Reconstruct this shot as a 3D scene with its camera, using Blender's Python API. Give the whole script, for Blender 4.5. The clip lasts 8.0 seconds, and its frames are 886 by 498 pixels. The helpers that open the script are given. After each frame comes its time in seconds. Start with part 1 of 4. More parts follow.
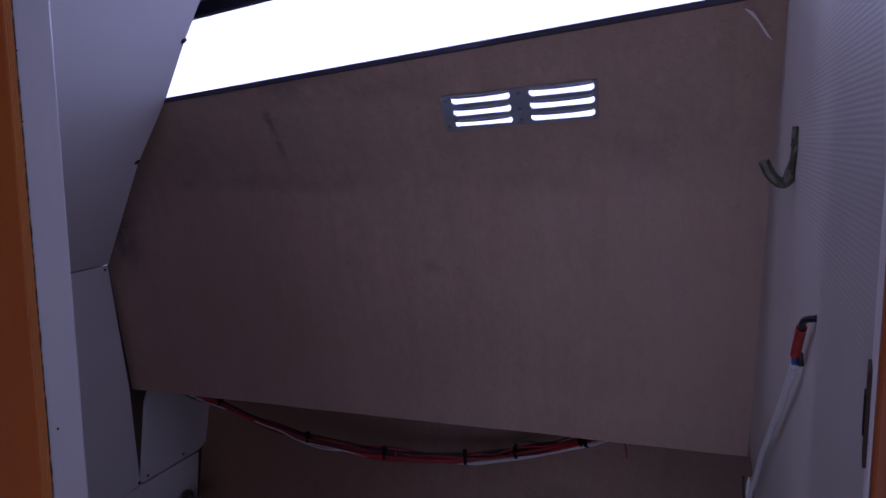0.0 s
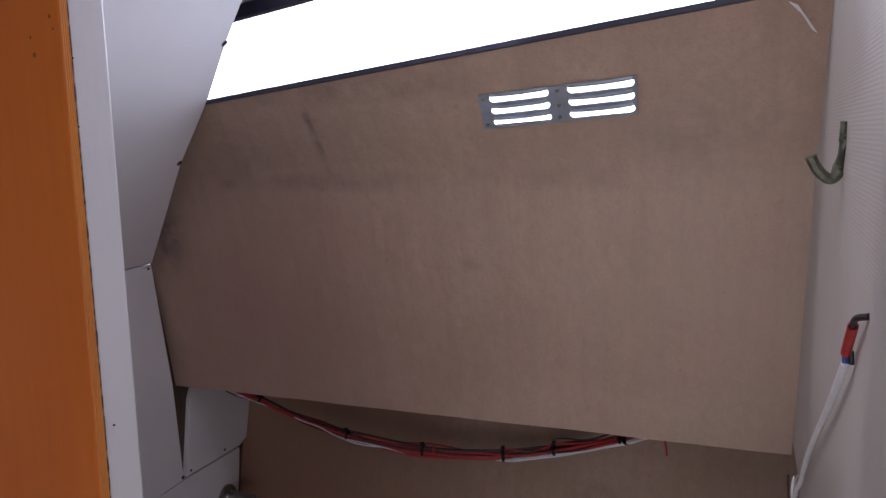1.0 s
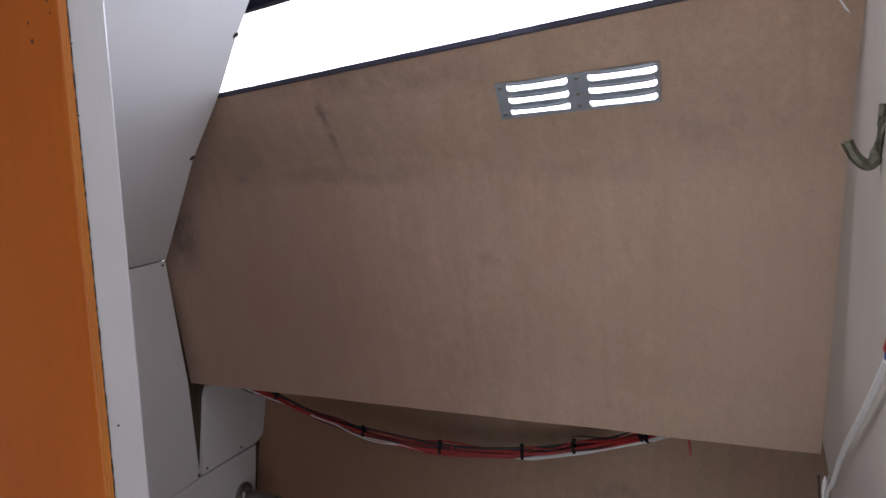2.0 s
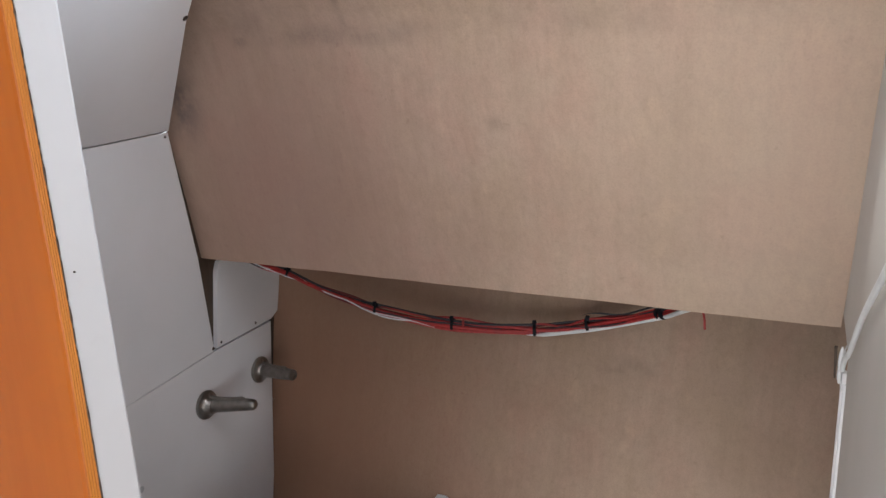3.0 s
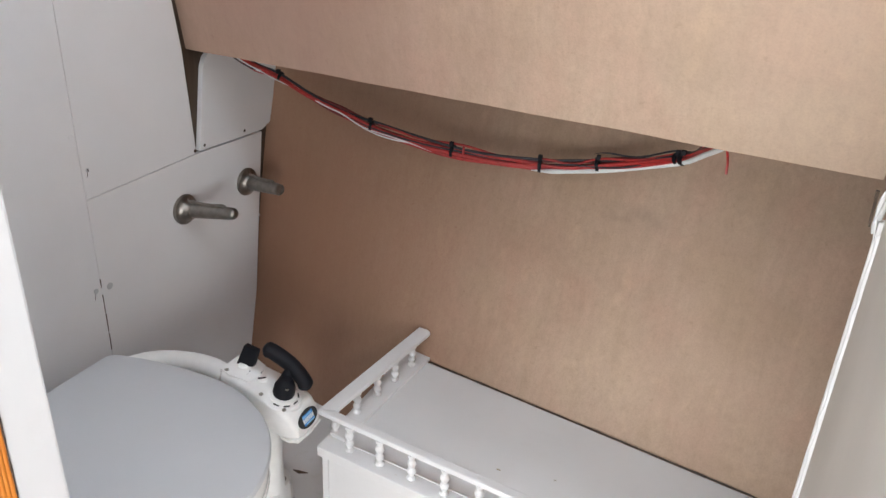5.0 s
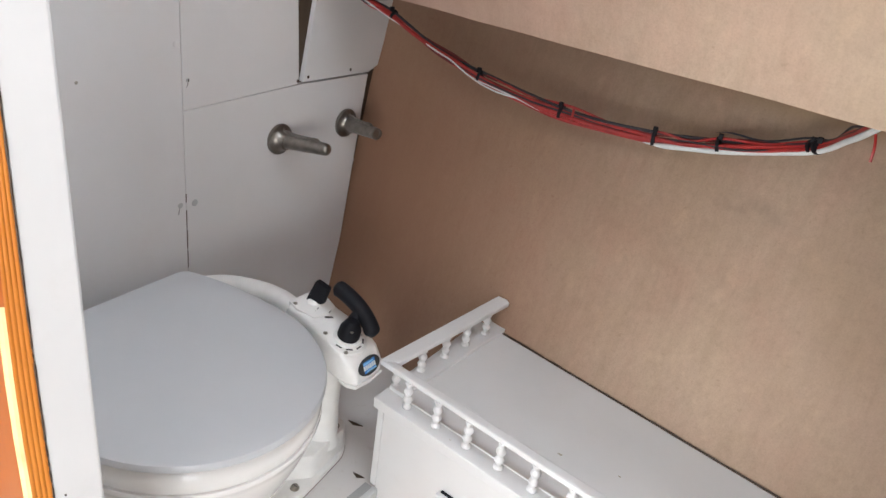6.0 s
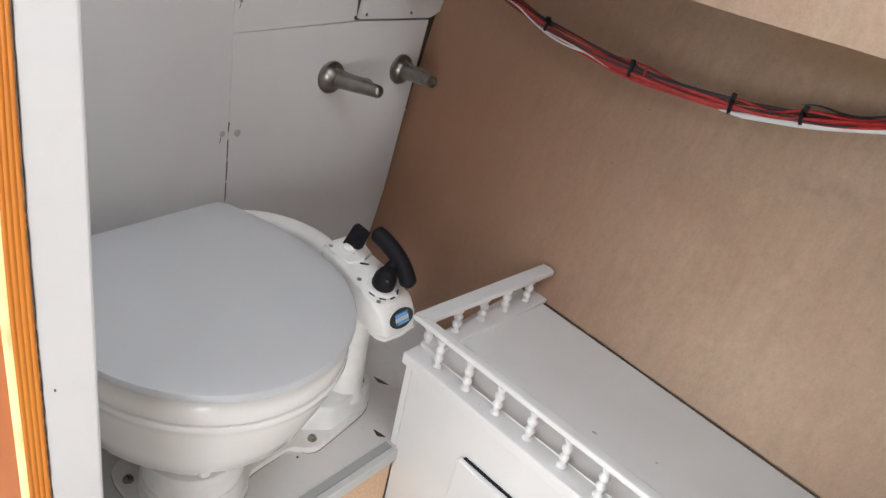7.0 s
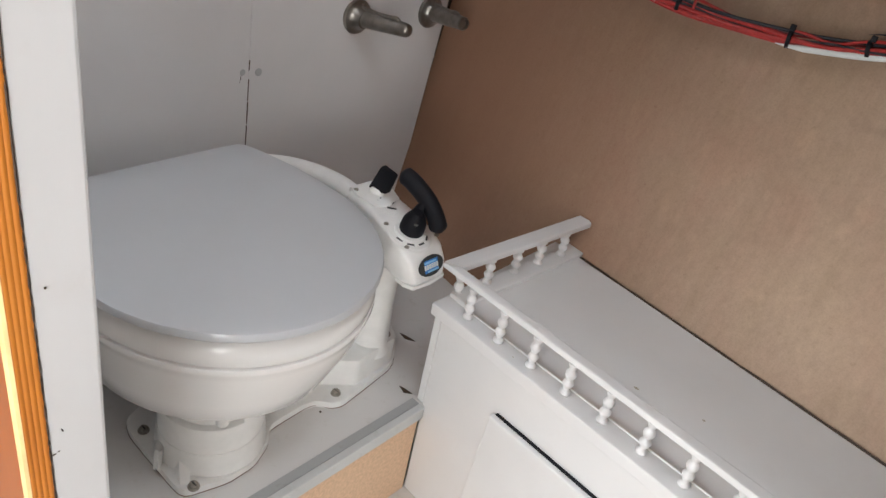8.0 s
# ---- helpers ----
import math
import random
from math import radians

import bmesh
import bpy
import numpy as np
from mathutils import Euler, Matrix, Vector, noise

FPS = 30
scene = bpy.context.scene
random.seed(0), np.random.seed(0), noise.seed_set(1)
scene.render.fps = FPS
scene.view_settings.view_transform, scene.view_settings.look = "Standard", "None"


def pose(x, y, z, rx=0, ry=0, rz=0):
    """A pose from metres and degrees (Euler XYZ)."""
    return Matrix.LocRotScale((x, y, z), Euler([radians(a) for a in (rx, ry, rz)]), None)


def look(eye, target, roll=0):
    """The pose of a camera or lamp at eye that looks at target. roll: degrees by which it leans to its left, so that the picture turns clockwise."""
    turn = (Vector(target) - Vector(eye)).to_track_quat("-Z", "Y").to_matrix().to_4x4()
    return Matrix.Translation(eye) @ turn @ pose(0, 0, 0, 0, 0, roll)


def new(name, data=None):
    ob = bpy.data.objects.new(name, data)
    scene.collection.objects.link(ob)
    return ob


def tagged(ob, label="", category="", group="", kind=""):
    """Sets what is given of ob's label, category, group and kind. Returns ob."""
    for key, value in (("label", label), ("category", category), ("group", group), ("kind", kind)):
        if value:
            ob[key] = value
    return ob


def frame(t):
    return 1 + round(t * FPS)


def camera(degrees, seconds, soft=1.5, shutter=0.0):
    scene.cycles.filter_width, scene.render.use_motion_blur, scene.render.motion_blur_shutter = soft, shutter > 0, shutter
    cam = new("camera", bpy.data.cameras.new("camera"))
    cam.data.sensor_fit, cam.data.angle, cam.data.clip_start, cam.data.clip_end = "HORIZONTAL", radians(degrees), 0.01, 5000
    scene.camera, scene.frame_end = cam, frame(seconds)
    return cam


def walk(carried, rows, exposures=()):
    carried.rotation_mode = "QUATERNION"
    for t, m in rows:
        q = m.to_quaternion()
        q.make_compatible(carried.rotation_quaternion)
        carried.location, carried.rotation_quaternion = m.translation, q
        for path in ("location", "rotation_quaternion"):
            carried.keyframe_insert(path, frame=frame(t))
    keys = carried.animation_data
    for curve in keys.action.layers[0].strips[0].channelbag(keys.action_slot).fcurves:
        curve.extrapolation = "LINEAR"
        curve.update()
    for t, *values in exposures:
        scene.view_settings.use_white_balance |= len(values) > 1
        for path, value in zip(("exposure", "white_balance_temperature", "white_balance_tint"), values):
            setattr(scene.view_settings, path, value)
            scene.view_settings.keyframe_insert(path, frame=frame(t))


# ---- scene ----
cam = camera(60.0, 8.0)
PATH = [
    (0, (0.277, -0.026, 1.421), (-0.278, 1.875, 1.14), -0.5),
    (0.5, (0.273, -0.027, 1.421), (-0.322, 1.86, 1.13), -0.6),
    (1, (0.269, -0.033, 1.424), (-0.366, 1.841, 1.135), -1.2),
    (1.2, (0.267, -0.031, 1.428), (-0.38, 1.838, 1.138), -1.3),
    (2.3, (0.258, 0.009, 1.405), (-0.443, 1.856, 1.094), -1.8),
    (2.5, (0.256, 0.021, 1.395), (-0.463, 1.846, 1.002), -2.1),
    (3, (0.277, 0.051, 1.366), (-0.456, 1.823, 0.796), -2.1),
    (3.5, (0.281, 0.074, 1.33), (-0.436, 1.826, 0.683), -0.3),
    (4, (0.281, 0.098, 1.309), (-0.438, 1.823, 0.597), 1.0),
    (4.5, (0.281, 0.128, 1.279), (-0.441, 1.824, 0.501), 1.6),
    (5, (0.283, 0.16, 1.248), (-0.44, 1.79, 0.342), 3.5),
    (5.2, (0.285, 0.172, 1.231), (-0.452, 1.778, 0.294), 5.1),
    (6.3, (0.274, 0.224, 1.117), (-0.703, 1.691, 0.172), 9.5),
    (6.5, (0.27, 0.234, 1.096), (-0.713, 1.689, 0.138), 10.7),
    (7, (0.254, 0.248, 1.061), (-0.734, 1.675, 0.066), 12.5),
    (7.5, (0.24, 0.269, 1.01), (-0.758, 1.675, -0.003), 12.3),
    (8, (0.231, 0.276, 0.965), (-0.776, 1.652, -0.079), 12.2),
]

# exposure follows the phone's metering as it turns from the bright window to the dim compartment
EXPO = [(0.0, -3.22, 5050, 50), (0.3, -2.35, 5500, 44), (0.5, -1.78, 5750, 43), (1.0, -1.72, 6000, 26), (2.3, -1.46, 6180, 16), (2.5, -1.35, 6150, 14), (3.0, -0.48, 6150, 11), (3.5, 0.0, 6070, 9), (5.0, 0.22, 6150, 8), (6.5, 0.20, 6240, 8), (7.5, -0.07, 6330, 8), (8.0, -0.09, 6350, 8)]
walk(cam, [(t, look(eye, target, roll)) for t, eye, target, roll in PATH], EXPO)

# ---- world and light ----
world = bpy.data.worlds.new("sky")
scene.world = world
world.use_nodes = True
wn = world.node_tree
sky = wn.nodes.new("ShaderNodeTexSky")
sky.sky_type = "NISHITA"
sky.sun_disc = False
sky.sun_elevation = radians(58)
sky.sun_rotation = radians(270)
wn.nodes["Background"].inputs[1].default_value = 0.15
wn.links.new(sky.outputs[0], wn.nodes["Background"].inputs[0])

sun = new("sun", bpy.data.lights.new("sun", "SUN"))
sun.data.energy, sun.data.angle, sun.data.color = 2.0, radians(3), (1.0, 0.95, 0.88)
sun.matrix_world = look((-3, -0.3, 5), (0, 0, 0))


def area(name, w, h, watts, m, colour):
    lamp = bpy.data.lights.new(name, "AREA")
    lamp.shape, lamp.size, lamp.size_y, lamp.energy, lamp.color = "RECTANGLE", w, h, watts, colour
    ob = new(name, lamp)
    ob.matrix_world = m
    return ob


# daylight through the cabin-side window; the hatch, companionway and other openings behind and overhead are unseen,
# their lamps added
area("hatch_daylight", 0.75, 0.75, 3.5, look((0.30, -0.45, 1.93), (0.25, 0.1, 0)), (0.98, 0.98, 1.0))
area("unseen_cabin_daylight", 1.2, 1.05, 42, look((-0.05, -1.38, 0.75), (0.05, 1.2, 0.75)), (1.0, 0.985, 0.97))
# unseen fill lamp added above the compartment
area("added_overhead_fill", 0.42, 0.42, 3.4, look((0.12, 0.68, 1.885), (0.0, 0.70, 0)), (0.93, 0.97, 1.0))
area("window_daylight", 0.50, 0.11, 6.0, look((0.0, 0.985, 1.600), (-0.75, 0.25, 1.15)), (0.80, 0.90, 1.0))
# fill added from the right, out of view, to brighten the toilet
area("added_cabin_fill", 0.8, 1.2, 38, look((1.60, -1.42, 0.66), (-0.5, 0.90, 0.10)), (1.0, 0.985, 0.97))


# ---- materials ----
def material(name, rough=0.5, metal=0.0):
    m = bpy.data.materials.new(name)
    m.use_nodes = True
    b = m.node_tree.nodes["Principled BSDF"]
    b.inputs["Roughness"].default_value, b.inputs["Metallic"].default_value = rough, metal
    return m, m.node_tree.nodes, m.node_tree.links, b


def noise_node(n, l, scale, detail=4.0, rough=0.55, stretch=(1, 1, 1)):
    co, mp, tx = n.new("ShaderNodeTexCoord"), n.new("ShaderNodeMapping"), n.new("ShaderNodeTexNoise")
    mp.inputs["Scale"].default_value = stretch
    tx.inputs["Scale"].default_value, tx.inputs["Detail"].default_value, tx.inputs["Roughness"].default_value = scale, detail, rough
    l.new(co.outputs["Object"], mp.inputs[0])
    l.new(mp.outputs[0], tx.inputs[0])
    return tx.outputs[0]


def ramp(n, l, src, stops):
    r = n.new("ShaderNodeValToRGB")
    while len(r.color_ramp.elements) < len(stops):
        r.color_ramp.elements.new(0.5)
    for e, (p, c) in zip(r.color_ramp.elements, stops):
        e.position, e.color = p, (*c, 1)
    l.new(src, r.inputs[0])
    return r.outputs[0]


def mix(n, l, fac, a, b, mode="MIX"):
    x = n.new("ShaderNodeMix")
    x.data_type, x.blend_type = "RGBA", mode
    for sock, v in ((x.inputs[0], fac), (x.inputs[6], a), (x.inputs[7], b)):
        if isinstance(v, (int, float)):
            sock.default_value = v
        elif isinstance(v, tuple):
            sock.default_value = (*v, 1)
        else:
            l.new(v, sock)
    return x.outputs[2]


def bump(n, l, b, height, strength, dist):
    k = n.new("ShaderNodeBump")
    k.inputs["Strength"].default_value, k.inputs["Distance"].default_value = strength, dist
    l.new(height, k.inputs["Height"])
    l.new(k.outputs[0], b.inputs["Normal"])


def streak(n, l, co, axis, centre, width):
    """1 near a line across one axis, fading to 0."""
    sp = n.new("ShaderNodeSeparateXYZ")
    l.new(co, sp.inputs[0])
    d = n.new("ShaderNodeMath")
    d.operation = "SUBTRACT"
    l.new(sp.outputs[axis], d.inputs[0])
    d.inputs[1].default_value = centre
    q = n.new("ShaderNodeMath")
    q.operation = "ABSOLUTE"
    l.new(d.outputs[0], q.inputs[0])
    m = n.new("ShaderNodeMapRange")
    m.interpolation_type = "SMOOTHSTEP"
    m.inputs[1].default_value, m.inputs[2].default_value, m.inputs[3].default_value, m.inputs[4].default_value = 0, width, 1, 0
    l.new(q.outputs[0], m.inputs[0])
    return m.outputs[0]


def times(n, l, *socks):
    out = socks[0]
    for v in socks[1:]:
        k = n.new("ShaderNodeMath")
        k.operation = "MULTIPLY"
        l.new(out, k.inputs[0])
        if isinstance(v, (int, float)):
            k.inputs[1].default_value = v
        else:
            l.new(v, k.inputs[1])
        out = k.outputs[0]
    return out


def lining_material(name, stain_shade_boxes=(), tone=1.0):
    """Beige needled lining fabric, blotched and faded; its boxes (x, wx, z, wz, strength[, hue]) hold dirt and painted
    light and shade.
    """
    m, n, l, b = material(name, 0.92)
    big = ramp(n, l, noise_node(n, l, 3.2, 3), [(p, tuple(v * tone for v in rgb)) for p, rgb in ((0.3, (0.420, 0.283, 0.197)), (0.52, (0.475, 0.337, 0.242)), (0.75, (0.495, 0.365, 0.268)))])
    fine = ramp(n, l, noise_node(n, l, 330, 4, 0.65), [(0.30, (0.84, 0.83, 0.82)), (0.52, (1, 1, 1)), (0.72, (1.08, 1.07, 1.07))])
    drips = ramp(n, l, noise_node(n, l, 26, 4, 0.6, (1.6, 0.4, 0.10)), [(0.30, (0.90, 0.89, 0.87)), (0.5, (1, 1, 1)), (0.70, (1.06, 1.06, 1.05))])
    specks = ramp(n, l, noise_node(n, l, 60, 3, 0.6), [(0.26, (0.70, 0.66, 0.62)), (0.33, (1, 1, 1))])
    pale = ramp(n, l, noise_node(n, l, 17, 3, 0.6, (1.4, 1.4, 0.8)), [(0.58, (1, 1, 1)), (0.72, (1.18, 1.17, 1.13))])
    c = mix(n, l, 1.0, mix(n, l, 0.85, big, fine, "MULTIPLY"), mix(n, l, 0.55, (1, 1, 1), specks), "MULTIPLY")
    c = mix(n, l, 0.6, mix(n, l, 0.7, c, drips, "MULTIPLY"), pale, "MULTIPLY")
    mottle = ramp(n, l, noise_node(n, l, 48, 4, 0.7), [(0.28, (0.90, 0.89, 0.88)), (0.48, (1, 1, 1)), (0.68, (1.05, 1.05, 1.04))])
    c = mix(n, l, 0.8, c, mottle, "MULTIPLY")
    weave = ramp(n, l, noise_node(n, l, 150, 3, 0.6, (1, 1, 0.10)), [(0.32, (0.93, 0.925, 0.92)), (0.5, (1, 1, 1)), (0.68, (1.045, 1.045, 1.04))])
    faded = ramp(n, l, noise_node(n, l, 6.5, 4, 0.6, (1.2, 1, 0.8)), [(0.34, (1.04, 0.975, 0.985)), (0.5, (1, 1, 1)), (0.66, (0.99, 1.005, 0.965))])
    c = mix(n, l, 1.0, mix(n, l, 0.9, c, weave, "MULTIPLY"), faded, "MULTIPLY")
    co = n.new("ShaderNodeTexCoord").outputs["Object"]
    ragged = ramp(n, l, noise_node(n, l, 13, 5, 0.65), [(0.36, (0, 0, 0)), (0.60, (1, 1, 1))])
    # A box with a hue tints smoothly, painting shade or light; others are ragged.
    for x, wx, z, wz, strength, *hue in stain_shade_boxes:
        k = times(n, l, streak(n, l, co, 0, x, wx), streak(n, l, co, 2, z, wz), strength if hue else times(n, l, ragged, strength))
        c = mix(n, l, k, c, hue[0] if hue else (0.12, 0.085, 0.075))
    l.new(c, b.inputs["Base Color"])
    b.inputs["Sheen Weight"].default_value = 0.10
    bump(n, l, b, noise_node(n, l, 260, 4, 0.75), 0.15, 0.003)
    return m


def paint_material(name, colour, rough, wear=0.5, ripple=0.06):
    m, n, l, b = material(name, rough)
    big = ramp(n, l, noise_node(n, l, 4, 4), [(0.3, tuple(c * 0.94 for c in colour)), (0.65, colour)])
    grime = ramp(n, l, noise_node(n, l, 26, 6, 0.7), [(0.28, (0.80, 0.77, 0.72)), (0.42, (1, 1, 1))])
    l.new(mix(n, l, wear, big, grime, "MULTIPLY"), b.inputs["Base Color"])
    l.new(ramp(n, l, noise_node(n, l, 12, 4), [(0.2, (rough * 0.95,) * 3), (0.8, (min(1, rough * 1.06),) * 3)]), b.inputs["Roughness"])
    bump(n, l, b, noise_node(n, l, 70, 3, 0.5, (1, 1, 0.25)), ripple, 0.003)
    return m


def wood_material(name, dark, light, scale=1.0):
    m, n, l, b = material(name, 0.48)
    b.inputs["Specular IOR Level"].default_value = 0.25
    grain = noise_node(n, l, 14 * scale, 8, 0.65, (6, 6, 0.35))
    big = noise_node(n, l, 3, 2)
    c = mix(n, l, 0.7, ramp(n, l, grain, [(0.3, dark), (0.7, light)]), ramp(n, l, big, [(0.3, dark), (0.7, light)]))
    l.new(c, b.inputs["Base Color"])
    b.inputs["Coat Weight"].default_value, b.inputs["Coat Roughness"].default_value = 0.06, 0.25
    bump(n, l, b, grain, 0.05, 0.002)
    return m


def plain_material(name, colour, rough, metal=0.0, vary=0.12, coat=0.0, scale=40):
    m, n, l, b = material(name, rough, metal)
    l.new(ramp(n, l, noise_node(n, l, scale, 5), [(0.3, tuple(c * (1 - vary) for c in colour)), (0.7, tuple(min(1, c * (1 + vary * 0.4)) for c in colour))]), b.inputs["Base Color"])
    b.inputs["Coat Weight"].default_value = coat
    bump(n, l, b, noise_node(n, l, scale * 5, 3), 0.04, 0.001)
    return m


def wallpaper_material():
    """White woven-look vinyl with fine horizontal ribs."""
    m, n, l, b = material("ribbed_vinyl", 0.55)
    co, wv = n.new("ShaderNodeTexCoord"), n.new("ShaderNodeTexWave")
    wv.bands_direction = "Z"
    wv.inputs["Scale"].default_value, wv.inputs["Distortion"].default_value, wv.inputs["Detail"].default_value = 95, 1.2, 3
    l.new(co.outputs["Object"], wv.inputs[0])
    l.new(mix(n, l, 0.5, ramp(n, l, noise_node(n, l, 5, 4), [(0.3, (0.47, 0.440, 0.395)), (0.7, (0.53, 0.500, 0.455))]), ramp(n, l, wv.outputs[1], [(0.0, (0.93, 0.93, 0.93)), (1.0, (1, 1, 1))]), "MULTIPLY"), b.inputs["Base Color"])
    bump(n, l, b, wv.outputs[1], 0.12, 0.001)
    return m


def glass_material():
    m, n, l, b = material("window_glass", 0.02)
    t, g, x = n.new("ShaderNodeBsdfTransparent"), n.new("ShaderNodeBsdfGlossy"), n.new("ShaderNodeMixShader")
    g.inputs["Roughness"].default_value = 0.02
    x.inputs[0].default_value = 0.05
    l.new(t.outputs[0], x.inputs[1])
    l.new(g.outputs[0], x.inputs[2])
    l.new(x.outputs[0], n["Material Output"].inputs[0])
    return m


# Hued boxes: shade painted at left, stained shade under the overhang, light at right.
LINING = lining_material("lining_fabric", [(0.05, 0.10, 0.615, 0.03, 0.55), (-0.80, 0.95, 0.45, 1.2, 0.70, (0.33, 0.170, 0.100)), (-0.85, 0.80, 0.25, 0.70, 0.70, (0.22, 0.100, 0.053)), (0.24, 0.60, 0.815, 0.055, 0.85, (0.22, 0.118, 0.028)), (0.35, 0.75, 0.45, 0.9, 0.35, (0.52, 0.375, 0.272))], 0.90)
# Left shade and right light painted in; ragged boxes are dirt and corner shade.
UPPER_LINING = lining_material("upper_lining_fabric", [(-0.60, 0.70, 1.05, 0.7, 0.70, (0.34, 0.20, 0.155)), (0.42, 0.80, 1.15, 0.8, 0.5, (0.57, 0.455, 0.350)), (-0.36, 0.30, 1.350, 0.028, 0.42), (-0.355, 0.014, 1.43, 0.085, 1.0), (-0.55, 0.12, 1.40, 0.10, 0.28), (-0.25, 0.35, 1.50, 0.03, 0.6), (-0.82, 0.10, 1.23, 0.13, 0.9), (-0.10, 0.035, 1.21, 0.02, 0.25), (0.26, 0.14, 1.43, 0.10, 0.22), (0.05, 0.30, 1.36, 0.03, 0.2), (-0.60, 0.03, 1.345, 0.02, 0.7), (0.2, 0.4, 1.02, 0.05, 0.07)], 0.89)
WHITE = paint_material("white_gloss_paint", (0.80, 0.79, 0.775), 0.38, 0.22)
PANELWHITE = paint_material("white_panel", (0.70, 0.680, 0.677), 0.30, 0.07, 0.03)
CABWHITE = paint_material("white_cabinet_paint", (0.84, 0.828, 0.82), 0.32, 0.10)
POSTWHITE = paint_material("brushed_grey_white_paint", (0.540, 0.538, 0.540), 0.42, 0.15, 0.10)
DARKPLY = wood_material("plywood_grooves", (0.34, 0.11, 0.016), (0.44, 0.17, 0.028), 2.0)
SUNSTREAK = plain_material("painted_sun_streak", (0.80, 0.58, 0.26), 0.38, 0, 0.3, 0.2, 25)
SOLE = paint_material("unseen_bounce_floor", (0.68, 0.65, 0.61), 0.5, 0.5)
GELCOAT = paint_material("grey_white_floor_paint", (0.76, 0.735, 0.715), 0.45, 0.7)
CAP = paint_material("grey_screw_cap", (0.44, 0.44, 0.44), 0.4, 0.3)
NOSING = paint_material("pale_nosing", (0.62, 0.62, 0.61), 0.5, 0.6)
EDGEGREY = paint_material("scuffed_grey_edge", (0.42, 0.42, 0.42), 0.6, 0.8)
VINYL = wallpaper_material()
WOOD = wood_material("varnished_mahogany", (0.27, 0.058, 0.003), (0.36, 0.098, 0.007))
PLY = wood_material("varnished_plywood_edge", (0.39, 0.115, 0.012), (0.51, 0.185, 0.024), 2.0)
KNOT = plain_material("dark_knot", (0.10, 0.022, 0.004), 0.5, 0, 0.4, 0, 200)
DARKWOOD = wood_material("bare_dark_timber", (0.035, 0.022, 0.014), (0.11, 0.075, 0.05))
CERAMIC = plain_material("glazed_china", (0.89, 0.868, 0.85), 0.08, 0, 0.02, 0.5, 4)
LIDWHITE = plain_material("grey_white_lid_enamel", (0.585, 0.592, 0.612), 0.28, 0, 0.03, 0.2, 5)
SEATWHITE = plain_material("white_seat_enamel", (0.88, 0.862, 0.845), 0.22, 0, 0.03, 0.2, 5)
PLASTIC = plain_material("cream_white_plastic", (0.88, 0.865, 0.84), 0.3, 0, 0.05)
BLACK = plain_material("black_rubber", (0.008, 0.008, 0.011), 0.62, 0, 0.2)
BLACKPRINT = plain_material("black_print", (0.03, 0.03, 0.03), 0.6, 0, 0.1)
BLACK.node_tree.nodes["Principled BSDF"].inputs["Specular IOR Level"].default_value = 0.22
NICKEL = plain_material("brushed_nickel", (0.29, 0.265, 0.24), 0.34, 1.0, 0.25, 0, 60)
STEEL = plain_material("steel_screw", (0.42, 0.39, 0.34), 0.4, 1.0, 0.4, 0, 200)
DARKSCREW = plain_material("rusty_dark_screw", (0.07, 0.045, 0.03), 0.6, 0.5, 0.5, 0, 300)
BRONZE = plain_material("verdigris_bronze", (0.16, 0.17, 0.12), 0.5, 0.7, 0.5, 0, 120)
RED = plain_material("red_cable", (0.42, 0.026, 0.022), 0.4, 0, 0.3, 0, 90)
DARKRED = plain_material("dark_red_cable", (0.16, 0.014, 0.014), 0.4, 0, 0.3, 0, 90)
BLACKCABLE = plain_material("black_cable", (0.02, 0.02, 0.025), 0.4)
WHITECABLE = plain_material("white_cable", (0.74, 0.76, 0.75), 0.4, 0, 0.1)
BLUE = plain_material("blue_cable", (0.03, 0.07, 0.25), 0.4)
BADGEBLUE = plain_material("badge_blue", (0.03, 0.22, 0.62), 0.35)
BADGELIGHT = plain_material("badge_light_blue", (0.25, 0.55, 0.85), 0.35)
CARPET = plain_material("peach_foam_carpet", (0.80, 0.55, 0.36), 0.95, 0, 0.16, 0, 160)
SEAL = plain_material("dark_rubber_seal", (0.03, 0.03, 0.05), 0.5)
ALU = plain_material("grey_painted_vent", (0.44, 0.50, 0.55), 0.45, 0.6, 0.2)
CAULK = plain_material("white_caulk", (0.74, 0.735, 0.72), 0.5, 0, 0.08)
GLASS = glass_material()
CEIL = paint_material("cream_headliner", (0.72, 0.70, 0.66), 0.7, 0.2)
STAIN = plain_material("faint_brown_stain", (0.52, 0.46, 0.36), 0.6, 0, 0.3, 0, 300)
RUST = plain_material("rust_stain", (0.20, 0.10, 0.05), 0.8, 0, 0.4)


# ---- mesh helpers ----
def part(name, bm, mat, parent=None, label="", smooth=False):
    me = bpy.data.meshes.new(name)
    bmesh.ops.recalc_face_normals(bm, faces=bm.faces)
    bm.to_mesh(me)
    bm.free()
    for m in mat if isinstance(mat, (list, tuple)) else (mat,):
        me.materials.append(m)
    if smooth:
        me.polygons.foreach_set("use_smooth", [True] * len(me.polygons))
        me.set_sharp_from_angle(angle=radians(38))
    ob = new(name, me)
    if parent:
        ob.parent = parent
        ob.matrix_parent_inverse = parent.matrix_basis.inverted()
    if label:
        tagged(ob, label)
    return ob


def thing(name, x, y, z, label, category, group="", rz=0.0):
    ob = new(name)
    ob.matrix_basis = pose(x, y, z, 0, 0, rz)
    ob.empty_display_size = 0.02
    return tagged(ob, label, category, group)


